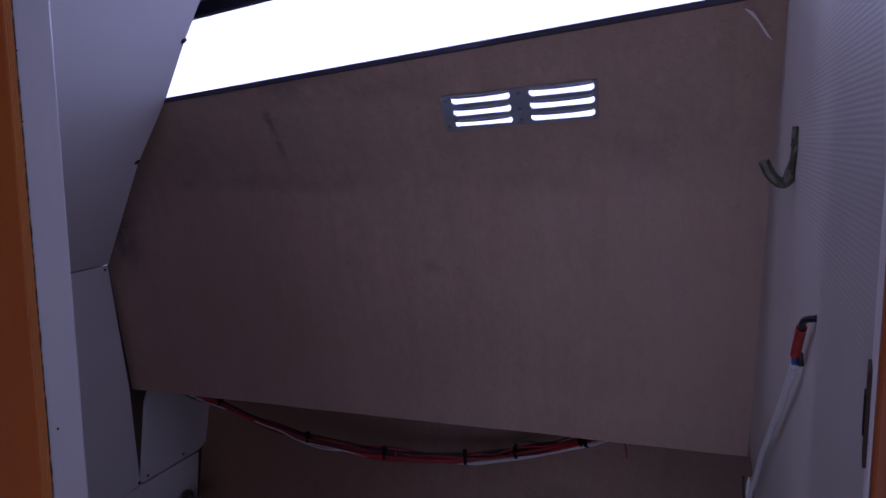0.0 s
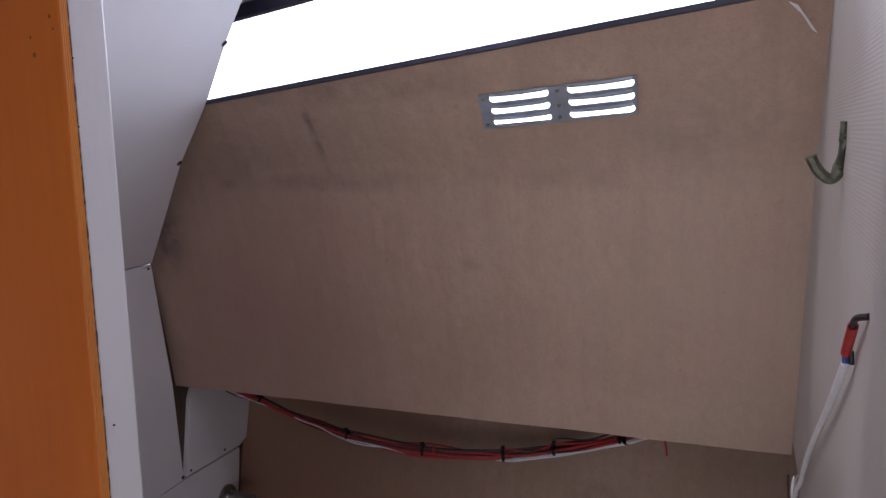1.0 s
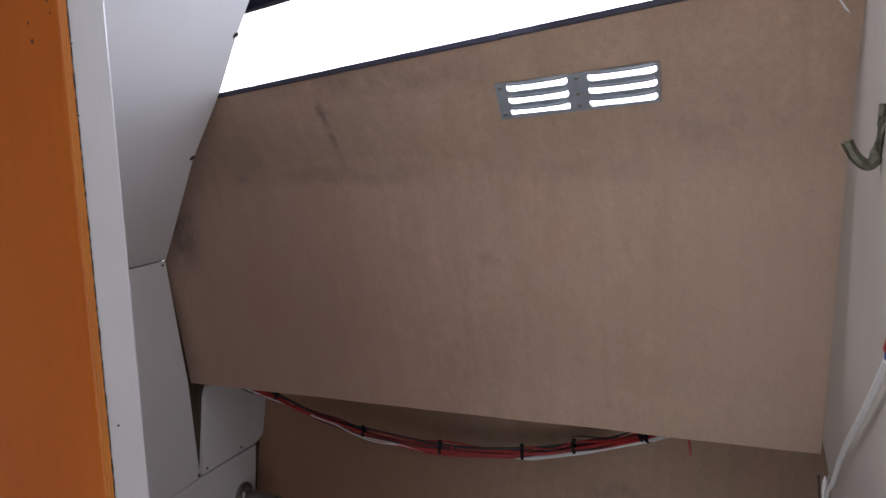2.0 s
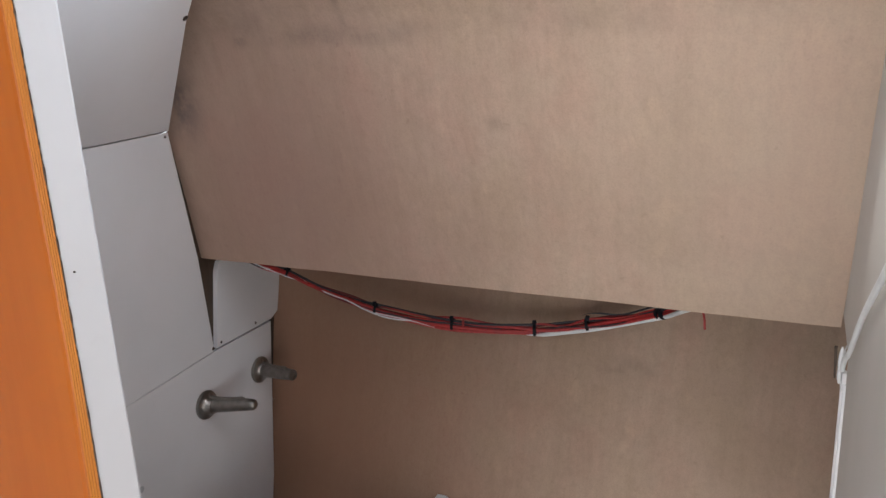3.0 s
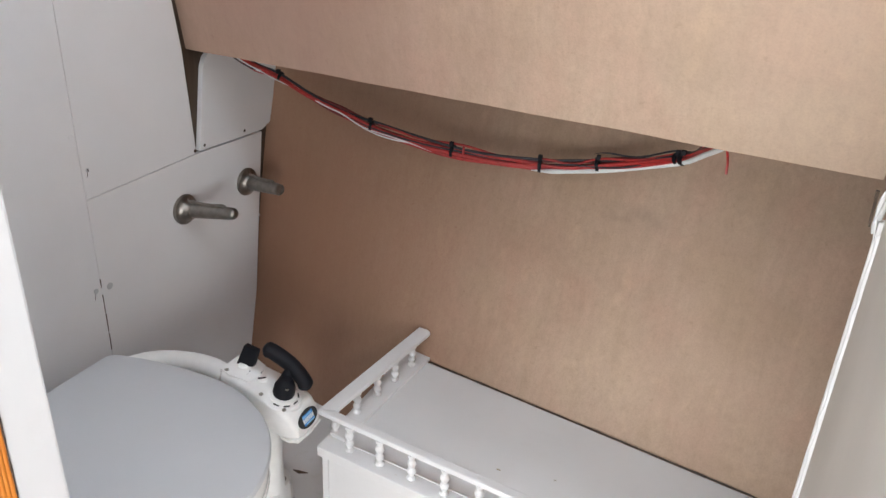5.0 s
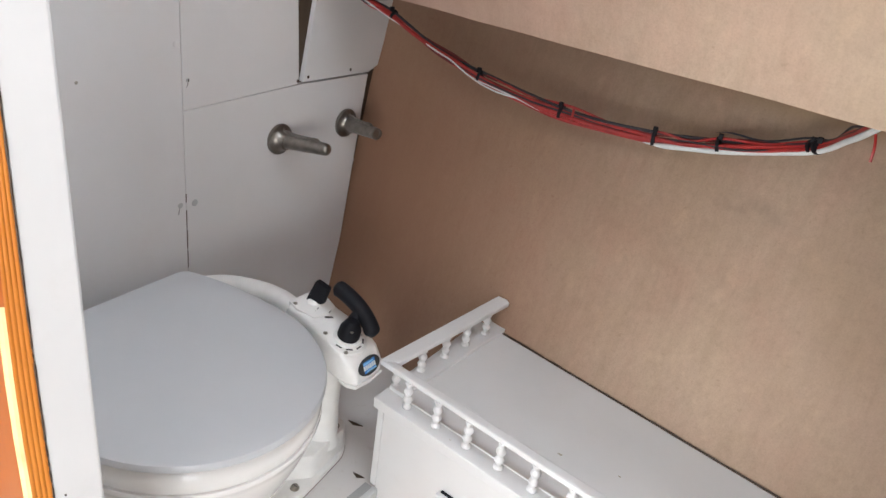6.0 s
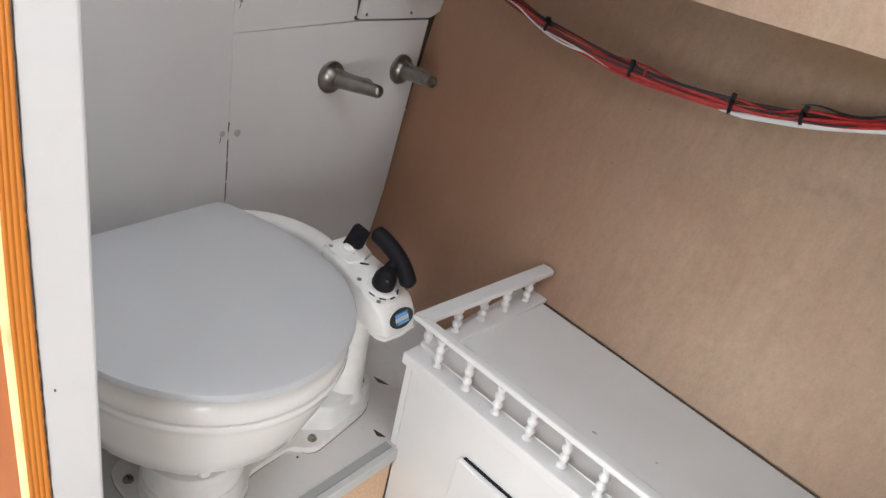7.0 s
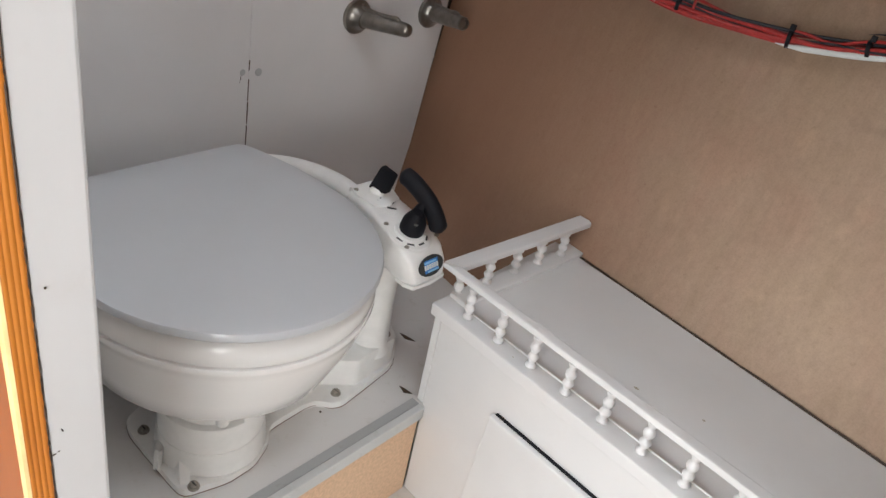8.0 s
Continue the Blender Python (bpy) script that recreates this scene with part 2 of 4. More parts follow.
def prism(points, offset, bevel=0.0):
    """A plate from a polygon in space, thickened by offset."""
    bm = bmesh.new()
    a = [bm.verts.new(p) for p in points]
    b = [bm.verts.new(Vector(p) + Vector(offset)) for p in points]
    bm.faces.new(a)
    bm.faces.new(b[::-1])
    for i in range(len(a)):
        j = (i + 1) % len(a)
        bm.faces.new((a[i], b[i], b[j], a[j]))
    if bevel:
        bmesh.ops.bevel(bm, geom=bm.edges[:], offset=bevel, segments=2, affect="EDGES", profile=0.6)
    return bm


def box(x0, x1, y0, y1, z0, z1, bevel=0.0):
    return prism([(x0, y0, z0), (x1, y0, z0), (x1, y1, z0), (x0, y1, z0)], (0, 0, z1 - z0), bevel)


def moved(bm, m):
    bmesh.ops.transform(bm, matrix=m, verts=bm.verts[:])
    return bm


def joined(*many):
    out = bmesh.new()
    for bm in many:
        me = bpy.data.meshes.new("tmp")
        bm.to_mesh(me)
        bm.free()
        out.from_mesh(me)
        bpy.data.meshes.remove(me)
    return out


def lathe(profile, m=Matrix(), sides=20):
    """Turned round z from (radius, z) pairs."""
    bm = bmesh.new()
    rings = []
    for r, z in profile:
        rings.append([bm.verts.new(m @ Vector((r * math.cos(2 * math.pi * k / sides), r * math.sin(2 * math.pi * k / sides), z))) for k in range(sides)])
    for a, b in zip(rings, rings[1:]):
        for k in range(sides):
            bm.faces.new((a[k], a[(k + 1) % sides], b[(k + 1) % sides], b[k]))
    bm.faces.new(rings[0][::-1])
    bm.faces.new(rings[-1])
    return bm


def spline(points, steps=8):
    p = [Vector(q) for q in points]
    p = [2 * p[0] - p[1], *p, 2 * p[-1] - p[-2]]
    out = []
    for a, b, c, d in zip(p, p[1:], p[2:], p[3:]):
        for k in range(steps):
            t = k / steps
            out.append(0.5 * (2 * b + (c - a) * t + (2 * a - 5 * b + 4 * c - d) * t * t + (3 * b - a - 3 * c + d) * t ** 3))
    return out + [p[-2]]


def tube(points, radius, sides=8, flat=1.0, up=(0, 0, 1)):
    """A swept tube; radius is a number or one per point; flat squeezes it sideways."""
    bm = bmesh.new()
    pts = [Vector(q) for q in points]
    rings = []
    for i, q in enumerate(pts):
        d = (pts[min(i + 1, len(pts) - 1)] - pts[max(i - 1, 0)]).normalized()
        s = d.cross(Vector(up))
        s = s.normalized() if s.length > 1e-4 else d.orthogonal().normalized()
        v = s.cross(d).normalized()
        r = radius[i] if isinstance(radius, (list, tuple)) else radius
        rings.append([bm.verts.new(q + r * (math.cos(2 * math.pi * k / sides) * s * flat + math.sin(2 * math.pi * k / sides) * v)) for k in range(sides)])
    for a, b in zip(rings, rings[1:]):
        for k in range(sides):
            bm.faces.new((a[k], a[(k + 1) % sides], b[(k + 1) % sides], b[k]))
    bm.faces.new(rings[0][::-1])
    bm.faces.new(rings[-1])
    return bm


def loft(rings, cap=True):
    bm = bmesh.new()
    vs = [[bm.verts.new(p) for p in ring] for ring in rings]
    for a, b in zip(vs, vs[1:]):
        for k in range(len(a)):
            bm.faces.new((a[k], a[(k + 1) % len(a)], b[(k + 1) % len(a)], b[k]))
    if cap:
        bm.faces.new(vs[0][::-1])
        bm.faces.new(vs[-1])
    return bm


def plate_with_holes(outer, holes, thick, m):
    """A flat plate in its own xy plane with holes cut through, placed by m."""
    cu = bpy.data.curves.new("plate", "CURVE")
    cu.dimensions, cu.fill_mode, cu.extrude = "2D", "BOTH", thick / 2
    for loop in (outer, *holes):
        s = cu.splines.new("POLY")
        s.points.add(len(loop) - 1)
        for pt, (x, y) in zip(s.points, loop):
            pt.co = (x, y, 0, 1)
        s.use_cyclic_u = True
    ob = bpy.data.objects.new("plate", cu)
    me = bpy.data.meshes.new_from_object(ob)
    bm = bmesh.new()
    bm.from_mesh(me)
    bpy.data.objects.remove(ob)
    bpy.data.curves.remove(cu)
    bpy.data.meshes.remove(me)
    bmesh.ops.remove_doubles(bm, verts=bm.verts[:], dist=1e-6)
    return moved(bm, m)


def slot(cx, cy, w, h, k=6):
    """A round-ended slot as a loop of points."""
    r = h / 2
    out = []
    for side, a0 in ((1, -90), (-1, 90)):
        for i in range(k + 1):
            a = radians(a0 + 180 * i / k)
            out.append((cx + side * (w / 2 - r) + r * math.cos(a), cy + r * math.sin(a)))
    return out


# ---- structure of the compartment ----
LX = -0.86                                   # face of the white bulkhead


def hull_y(x, z):
    f = (z - 0.2) / 0.54
    return (1 - f) * (1.442 - 0.12 * x) + f * (1.69 + 0.03 * x)


def right_x(y, z):
    return 0.345 + 0.058 * y


def grid_sheet(nx, nz, place, thick):
    bm = bmesh.new()
    front = [[bm.verts.new(place(i / nx, k / nz)) for i in range(nx + 1)] for k in range(nz + 1)]
    back = [[bm.verts.new(Vector(place(i / nx, k / nz)) + Vector(thick)) for i in range(nx + 1)] for k in range(nz + 1)]
    for g in (front, back):
        for k in range(nz):
            for i in range(nx):
                bm.faces.new((g[k][i], g[k][i + 1], g[k + 1][i + 1], g[k + 1][i]))
    rim = [(0, i) for i in range(nx)] + [(k, nx) for k in range(nz)] + [(nz, i) for i in range(nx, 0, -1)] + [(k, 0) for k in range(nz, 0, -1)]
    for (a, b), (c, d) in zip(rim, rim[1:] + rim[:1]):
        bm.faces.new((front[a][b], front[c][d], back[c][d], back[a][b]))
    return bm


def hull_place(u, v):
    x, z = -0.95 + 1.95 * u, -0.30 + 1.40 * v
    return (x, hull_y(x, z) + 0.003 * noise.noise((x * 3, z * 3, 0)), z)


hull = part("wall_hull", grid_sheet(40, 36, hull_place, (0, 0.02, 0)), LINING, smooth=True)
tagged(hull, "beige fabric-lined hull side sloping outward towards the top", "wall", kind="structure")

# upper lining: from its free lower edge up to a soft crease, then leaning in to the window
LOW_L, LOW_R = Vector((-0.872, 1.388, 0.868)), Vector((0.416, 1.245, 0.910))
CRE_L, CRE_R = Vector((-0.872, 1.301, 1.346)), Vector((0.412, 1.041, 1.384))
TOP_L, TOP_R = Vector((-0.872, 1.209, 1.463)), Vector((0.412, 0.889, 1.578))
VENT = Vector((0.0745, 1.0350, 1.4700))          # middle of the vent


def upper_place(u, v):
    lo, cr, to = LOW_L.lerp(LOW_R, u), CRE_L.lerp(CRE_R, u), TOP_L.lerp(TOP_R, u)
    a, b = 0.56, 0.70
    if v < a:
        p = lo.lerp(cr, v / a * 0.93)
    elif v > b:
        p = cr.lerp(to, 0.12 + 0.88 * (v - b) / (1 - b))
    else:
        t = (v - a) / (b - a)
        p0, p2 = lo.lerp(cr, 0.93), cr.lerp(to, 0.12)
        p = p0.lerp(cr, t).lerp(cr.lerp(p2, t), t)
    return p + Vector((0, 0.002 * noise.noise((u * 5, v * 4, 3)), 0.002 * noise.noise((u * 9, v, 7)) if v < 0.05 else 0))


VU = Vector((0.22, -0.050, 0.014)).normalized()
VN = VU.cross(Vector((0.0, -0.62, 0.78)))
VN = -VN if VN.y > 0 else VN
VV = VN.cross(VU).normalized() + 0.20 * VU      # sheared so the vent's slant fits the camera's view
VENT_W, VENT_H = 0.228, 0.064
VM = Matrix(((VU.x, VV.x, VN.x, VENT.x), (VU.y, VV.y, VN.y, VENT.y), (VU.z, VV.z, VN.z, VENT.z), (0, 0, 0, 1)))

bm = grid_sheet(320, 150, upper_place, (0, 0.010, 0.004))
inv = VM.inverted()
gone = []
for f in bm.faces:
    c = inv @ f.calc_center_median()
    low = VENT_H / 2 - 0.003 if c.z > -0.004 else VENT_H / 2 + 0.014
    high = VENT_H / 2 - 0.0115 if c.z > -0.004 else VENT_H / 2 + 0.002
    if -VENT_W / 2 + 0.010 < c.x < VENT_W / 2 - 0.0005 and -low < c.y < high and abs(c.z) < 0.05:
        gone.append(f)
bmesh.ops.delete(bm, geom=gone, context="FACES")
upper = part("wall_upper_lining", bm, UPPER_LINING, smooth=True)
tagged(upper, "beige fabric-lined upper panel with a soft crease, overhanging the hull side", "wall", kind="structure")

# unseen dark plate added above the space behind the upper lining to keep outside light out
void = part("trim_light_block", prism([(-0.95, 1.37, 1.13), (0.42, 1.16, 1.13), (0.42, 0.35, 1.13), (1.3, 0.2, 1.13), (1.3, 2.1, 1.13), (-0.95, 2.1, 1.13)], (0, 0, 0.02)), DARKWOOD)
tagged(void, "added dark plate closing the space behind the lining against outside light", "deck", kind="structure")

# cabin side above the upper lining with its long window
def cab(x, z):
    f = (x + 0.872) / 1.284
    b = TOP_L.lerp(TOP_R, f)
    return (x, b.y + 0.004, b.z + z)


def cab_strip(x0, x1, z0, z1, off):
    return prism([cab(x0, z0), cab(x1, z0), cab(x1, z1), cab(x0, z1)], (0, off, 0), 0.0015)


cabin_side = part("wall_cabin_side", cab_strip(-0.95, 0.42, 0.152, 0.50, 0.03), CEIL)
tagged(cabin_side, "cream cabin side above the window", "wall", kind="structure")
window = part("window_1", moved(cab_strip(-0.95, 0.42, -0.003, 0.005, 0.03), Matrix.Translation((0, -0.009, 0))), SEAL)
tagged(window, "long cabin window in a dark rubber seal", "window", kind="structure")
part("window_frame", cab_strip(-0.95, 0.42, 0.128, 0.150, 0.02), SEAL, window)
pane = part("pane", moved(cab_strip(-0.95, 0.42, 0.004, 0.135, 0.004), Matrix.Translation((0, 0.008, 0))), GLASS, window)
pane.visible_shadow = False

# glowing plane added outside the window in place of an overexposed sky
bd, bn, bl, bb = material("glowing_sky_plane", 1.0)
bb.inputs["Base Color"].default_value = (0.8, 0.85, 0.9, 1)
bb.inputs["Emission Color"].default_value = (0.93, 0.97, 1.0, 1)
bb.inputs["Emission Strength"].default_value = 14.0
sky_glow = part("backdrop", box(-16, 16, 14.0, 14.1, 0.8, 16), bd)
tagged(sky_glow, "glowing white plane standing in for the bright sky outside the window", "sky", kind="structure")

# right bulkhead in ribbed vinyl
def edge_y(z):
    return 1.053 + 0.355 * (z - 0.943)


bm = prism([(right_x(y, z), y, z) for y, z in ((0.27, -0.24), (edge_y(-0.24), -0.24), (edge_y(0.945), 0.945), (1.27, 0.93), (1.27, 1.9), (0.27, 1.9))], (0.018, 0, 0), 0.001)
wall_right = part("wall_right", bm, VINYL)
tagged(wall_right, "off-white ribbed vinyl bulkhead", "wall", kind="structure")

# left bulkhead: dark backing with painted sheets screwed on
wall_left = part("wall_left", prism([(-0.90, y, z) for y, z in ((0.45, -0.3), (2.1, -0.3), (2.1, 1.13), (1.34, 1.13), (1.20, 1.46), (1.20, 1.9), (0.45, 1.9))], (0.028, 0, 0)), DARKWOOD)
tagged(wall_left, "bulkhead of white painted sheets with fine joints", "wall", kind="structure")
T = (-0.012, 0, 0)


def sheet(points, name="panel", label=""):
    return part(name, prism([(LX, y, z) for y, z in points], T, 0.0012), PANELWHITE, wall_left, label)


sheet([(0.45, -0.02), (1.0792, -0.02), (1.0785, 0.5), (1.0783, 1.1635), (0.45, 1.1635)])
sheet([(1.0808, -0.02), (1.515, -0.02), (1.547, 0.2), (1.606, 0.632), (1.38, 0.6425), (1.0796, 0.6405)])
sheet([(1.0796, 0.6415), (1.378, 0.644), (1.371, 0.75), (1.363, 0.874), (1.322, 1.1635), (1.0793, 1.1635)])
sheet([(1.389, 0.646), (1.608, 0.636), (1.640, 0.648), (1.672, 0.76), (1.69, 0.86), (1.475, 0.858), (1.446, 0.854), (1.431, 0.845), (1.421, 0.826)], "panel", "white patch panel with a rounded corner")

gap = [(LX - 0.007, y + 0.004 + 0.003 * noise.noise((z * 25, 1, 0)), z) for y, z in [(1.515 + (0.091) * k / 40, -0.02 + 0.652 * k / 40) for k in range(41)]]
part("ragged_edge", tube(gap, [0.0045 + 0.0022 * noise.noise((k * 0.7, 5, 0)) for k in range(41)], 6), DARKWOOD, wall_left, "dark ragged gap along the hull")

edge = [(LX - 0.006, 1.3635 - 0.0412 * k / 24 + 0.003 + 0.0012 * noise.noise((k * 0.6, 2, 0)), 0.876 + 0.287 * k / 24) for k in range(25)]
part("dark_gap", tube(edge, [0.0026 + 0.0010 * noise.noise((k * 0.7, 9, 0)) for k in range(25)], 6), DARKWOOD, wall_left, "dark gap along the upper lining")

for z0, z1, w in ((0.305, 0.345, 0.0011), (0.349, 0.392, 0.0014), (0.394, 0.436, 0.0009), (0.452, 0.472, 0.0012)):
    part("open_joint", prism([(LX + 0.0004, 1.0800 - w, z0), (LX + 0.0004, 1.0800 + w * 0.6, z0 + 0.003), (LX + 0.0004, 1.0799 + w, z1), (LX + 0.0004, 1.0799 - w * 0.5, z1)], (-0.003, 0, 0)), DARKWOOD, wall_left)

# upper white sheet, leaning in over the compartment
WN = Vector((1, 0, -0.939)).normalized()


def upper_white(y, z):
    return (-0.86 + 0.939 * (z - 1.165), y, z)


bm = prism([upper_white(*q) for q in ((0.50, 1.164), (1.324, 1.166), (1.241, 1.288), (1.176, 1.384), (1.124, 1.495), (1.068, 1.581), (1.035, 1.643), (1.03, 1.76), (0.50, 1.76))], -0.010 * WN, 0.001)
part("panel", bm, PANELWHITE, wall_left, "white sheet leaning inward up to the window")


def screw(m, r, mat, parent, name="screw"):
    bm = lathe([(r, -0.001), (r, 0.0006), (r * 0.75, 0.0014), (0.0001, 0.0016)], m, 10)
    return part(name, bm, mat, parent, smooth=True)


TOX = pose(0, 0, 0, 0, 90, 0)
for y, z, r, mat in ((1.542, 0.651, 0.0035, DARKSCREW), (1.405, 0.655, 0.0035, DARKSCREW), (1.374, 0.651, 0.004, DARKSCREW), (1.092, 0.698, 0.004, CAP), (1.312, 1.155, 0.003, DARKSCREW), (1.068, 0.767, 0.006, PANELWHITE), (1.100, 0.447, 0.0075, CAP), (1.066, 0.451, 0.006, CAP), (1.575, 0.42, 0.004, PANELWHITE), (1.10, 1.12, 0.006, PANELWHITE), (0.877, 0.728, 0.003, STEEL)):
    screw(Matrix.Translation((LX, y, z)) @ TOX, r, mat, wall_left)
for y, z, dy, dz in ((1.073, 1.116, 0.006, 0.020), (1.073, 1.116, 0.020, -0.005), (1.073, 1.116, 0.012, 0.012), (1.0905, 0.690, 0.004, 0.012), (1.0620, 0.440, 0.003, 0.016)):
    part("paint_crack", tube([(LX, y - dy / 2, z - dz / 2), (LX + 0.0002, y + dy * 0.05, z - dz * 0.08), (LX, y + dy / 2, z + dz / 2)], [0.0003, 0.0008, 0.0003], 6), DARKSCREW, wall_left)
part("slot", box(LX + 0.0012, LX + 0.0022, 1.0912, 1.0930, 0.6955, 0.7005), DARKSCREW, wall_left)
for y, z in ((1.171, 1.386), (1.066, 1.581)):
    p = Vector(upper_white(y, z))
    screw(Matrix.LocRotScale(p, WN.to_track_quat("Z", "Y"), None), 0.006, DARKSCREW, wall_left)

# platform under the toilet and the lower sole
platform = part("floor_platform", box(-0.90, -0.356, 0.40, 1.60, -0.02, 0.0, 0.002), GELCOAT)
tagged(platform, "grey-white painted platform under the toilet", "floor", kind="structure")
part("edge", box(-0.384, -0.3665, 0.40, 1.121, -0.019, 0.002, 0.001), EDGEGREY, platform, "scuffed grey front edge")
part("nosing", box(-0.366, -0.352, 0.40, 1.121, -0.024, 0.0025, 0.002), NOSING, platform, "pale worn nosing strip")
riser = part("floor_riser", box(-0.375, -0.362, 0.40, 1.121, -0.22, -0.024), CARPET)
tagged(riser, "peach-coloured foam-backed riser below the platform", "riser", kind="structure")
# out-of-view floor, made pale so it reflects light up to the toilet
sole = part("floor", box(-2.2, 2.4, -2.4, 1.9, -0.25, -0.22), SOLE)
tagged(sole, "unseen cabin sole, made pale to bounce light upward", "floor", kind="structure")

# partition with the doorway, turned a little against the bulkhead
PM = pose(-0.17, 0.441, 0, 0, 0, -12)


def in_partition(bm):
    return moved(bm, PM)


STATIONS = [-0.22, 0.2, 0.5, 0.65, 0.72, 0.78, 0.84, 0.90, 0.96, 1.02, 1.08, 1.14, 1.2, 1.35, 1.5, 1.7, 1.9]


def fit_shift(z):
    """How far the edge shifts towards the post to fit the camera's view: nothing low down, all of it above head height
    of the doorway.
    """
    t = max(0.0, min(1.0, (z - 0.70) / 0.50))
    return t * t * (3 - 2 * t)


def arris_y(z):
    return -0.0340 + 0.0145 * fit_shift(z)


def joint_y(z):
    return -0.0187 + 0.0065 * fit_shift(z)


def column(section, low=-0.22, high=1.9):
    """An upright strip whose section, given by height, follows the shifted edge lines."""
    return in_partition(loft([[(x, y, z) for x, y in section(z)] for z in STATIONS if low <= z <= high]))


part_l = part("wall_partition_left", column(lambda z: [(-1.9, arris_y(z)), (-0.003, arris_y(z)), (-0.003, joint_y(z) - 0.0003), (-1.9, joint_y(z) - 0.0003)]), [WOOD], None)
tagged(part_l, "orange-brown varnished mahogany partition beside the doorway", "wall", kind="structure")
part("edge", column(lambda z: [(-0.004, arris_y(z) + 0.0005), (0.0, arris_y(z) + 0.0005), (0.0, joint_y(z) - 0.0004), (-0.004, joint_y(z) - 0.0004)]), DARKPLY, part_l, "bare plywood edge with fine layers")
for k in range(4):
    def layer(z, k=k):
        step = (joint_y(z) - 0.0004 - arris_y(z)) / 4.08
        y0 = arris_y(z) + 0.0003 + step * k
        return [(-0.001, y0), (0.0002, y0), (0.0006, y0 + step * 0.28), (0.0007, y0 + step * 0.5), (0.0006, y0 + step * 0.72), (0.0002, y0 + step), (-0.001, y0 + step)]
    part("ply_layer", column(layer), PLY, part_l, smooth=True)


def chamfer(z):
    a, q = arris_y(z), 1 - 0.75 * fit_shift(z)
    return [(-0.0042, a - 0.0002), (0.0006, a + 0.0003), (-0.0002, a - 0.0022 * q), (-0.0042, a - 0.0045 * q)]


# the bright sun streak on the low arris is put into its colour
part("chamfer", column(chamfer, high=0.84), SUNSTREAK, part_l, "arris coloured pale in place of a sun streak")
part("chamfer", column(chamfer, low=0.84), WOOD, part_l)
ragged = [(0.0002, joint_y(-0.2 + 0.0085 * k) - 0.0002 + 0.0004 * noise.noise((k * 0.8, 3, 0)), -0.2 + 0.0085 * k) for k in range(246)]
part("cracked_joint", in_partition(tube(ragged, [0.0008 + 0.0006 * noise.noise((k * 0.55, 8, 0)) for k in range(246)], 6)), DARKSCREW, part_l, "dark cracked joint between wood and paint")
for kx, kz, kr in ((-0.0115, 1.517, 0.0016), (-0.0370, 1.504, 0.0014), (-0.0085, 1.508, 0.0011), (-0.0342, 1.491, 0.0020)):
    part("knot", moved(lathe([(kr, 0), (kr * 0.8, 0.0003), (kr * 0.2, 0.0004)], Matrix.Translation((kx, arris_y(kz), kz)) @ pose(0, 0, 0, 90, 0, 0), 12), PM), KNOT, part_l)
for y0, z0, dy, dz in ((-0.0102, 0.533, 0.0012, -0.003), (-0.0182, 0.509, 0.0030, 0.0015), (-0.0140, 0.5115, 0.0012, 0.0008), (-0.0165, 0.452, 0.0035, 0.0012), (-0.0125, 0.455, 0.0012, 0.0006)):
    part("scuff", in_partition(tube([(0.0002, y0, z0), (0.0003, y0 + dy * 0.5, z0 + dz * 0.6), (0.0002, y0 + dy, z0 + dz)], [0.0003, 0.0006, 0.0002], 6)), DARKSCREW, part_l)
part("post", column(lambda z: [(-0.048, joint_y(z)), (-0.0012, joint_y(z)), (0.0, joint_y(z) + 0.0012), (0.0, 0.0165), (-0.0008, 0.0183), (-0.0026, 0.019), (-0.048, 0.019)]), POSTWHITE, part_l, "white painted door post, chipped at its edge")
part("lining", in_partition(box(-1.9, -0.048, 0.0, 0.018, -0.22, 1.9)), WHITE, part_l)
for yy, z in ((-0.012, 1.487), (-0.012, 1.437), (-0.0105, 0.655), (-0.004, 1.202)):
    screw(PM @ Matrix.Translation((0, yy, z)) @ TOX, 0.0008, DARKSCREW, part_l, "nail_hole")
part_r = part("wall_partition_right", in_partition(box(0.5465, 2.4, -0.040, -0.0192, -0.22, 1.9, 0.0015)), WOOD)
tagged(part_r, "varnished mahogany partition on the latch side of the doorway", "wall", kind="structure")
part("post", in_partition(box(0.545, 0.600, -0.0188, 0.016, -0.22, 1.9, 0.003)), WHITE, part_r, "white painted latch-side door post")
plate = part("strike_plate", in_partition(box(0.5435, 0.5455, -0.014, 0.006, 1.284, 1.326, 0.0006)), DARKSCREW, part_r, "rusty dark strike plate")
part("latch_hole", in_partition(box(0.5428, 0.5437, -0.008, 0.001, 1.296, 1.314)), BLACK, plate)
header = part("wall_partition_header", in_partition(box(-0.003, 0.553, -0.034, 0.016, 1.74, 1.9, 0.002)), WOOD)
tagged(header, "varnished mahogany header above the doorway", "wall", kind="structure")

# unseen ceiling and plain cabin behind the camera, with openings added for the lamps
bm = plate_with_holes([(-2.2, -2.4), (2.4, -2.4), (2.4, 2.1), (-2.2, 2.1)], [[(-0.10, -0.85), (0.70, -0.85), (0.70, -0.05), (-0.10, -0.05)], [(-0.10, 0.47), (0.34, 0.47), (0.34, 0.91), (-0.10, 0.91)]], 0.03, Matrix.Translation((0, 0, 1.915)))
tagged(part("ceiling", bm, CEIL), "unseen cream headliner with two openings added for lamps", "ceiling", kind="structure")
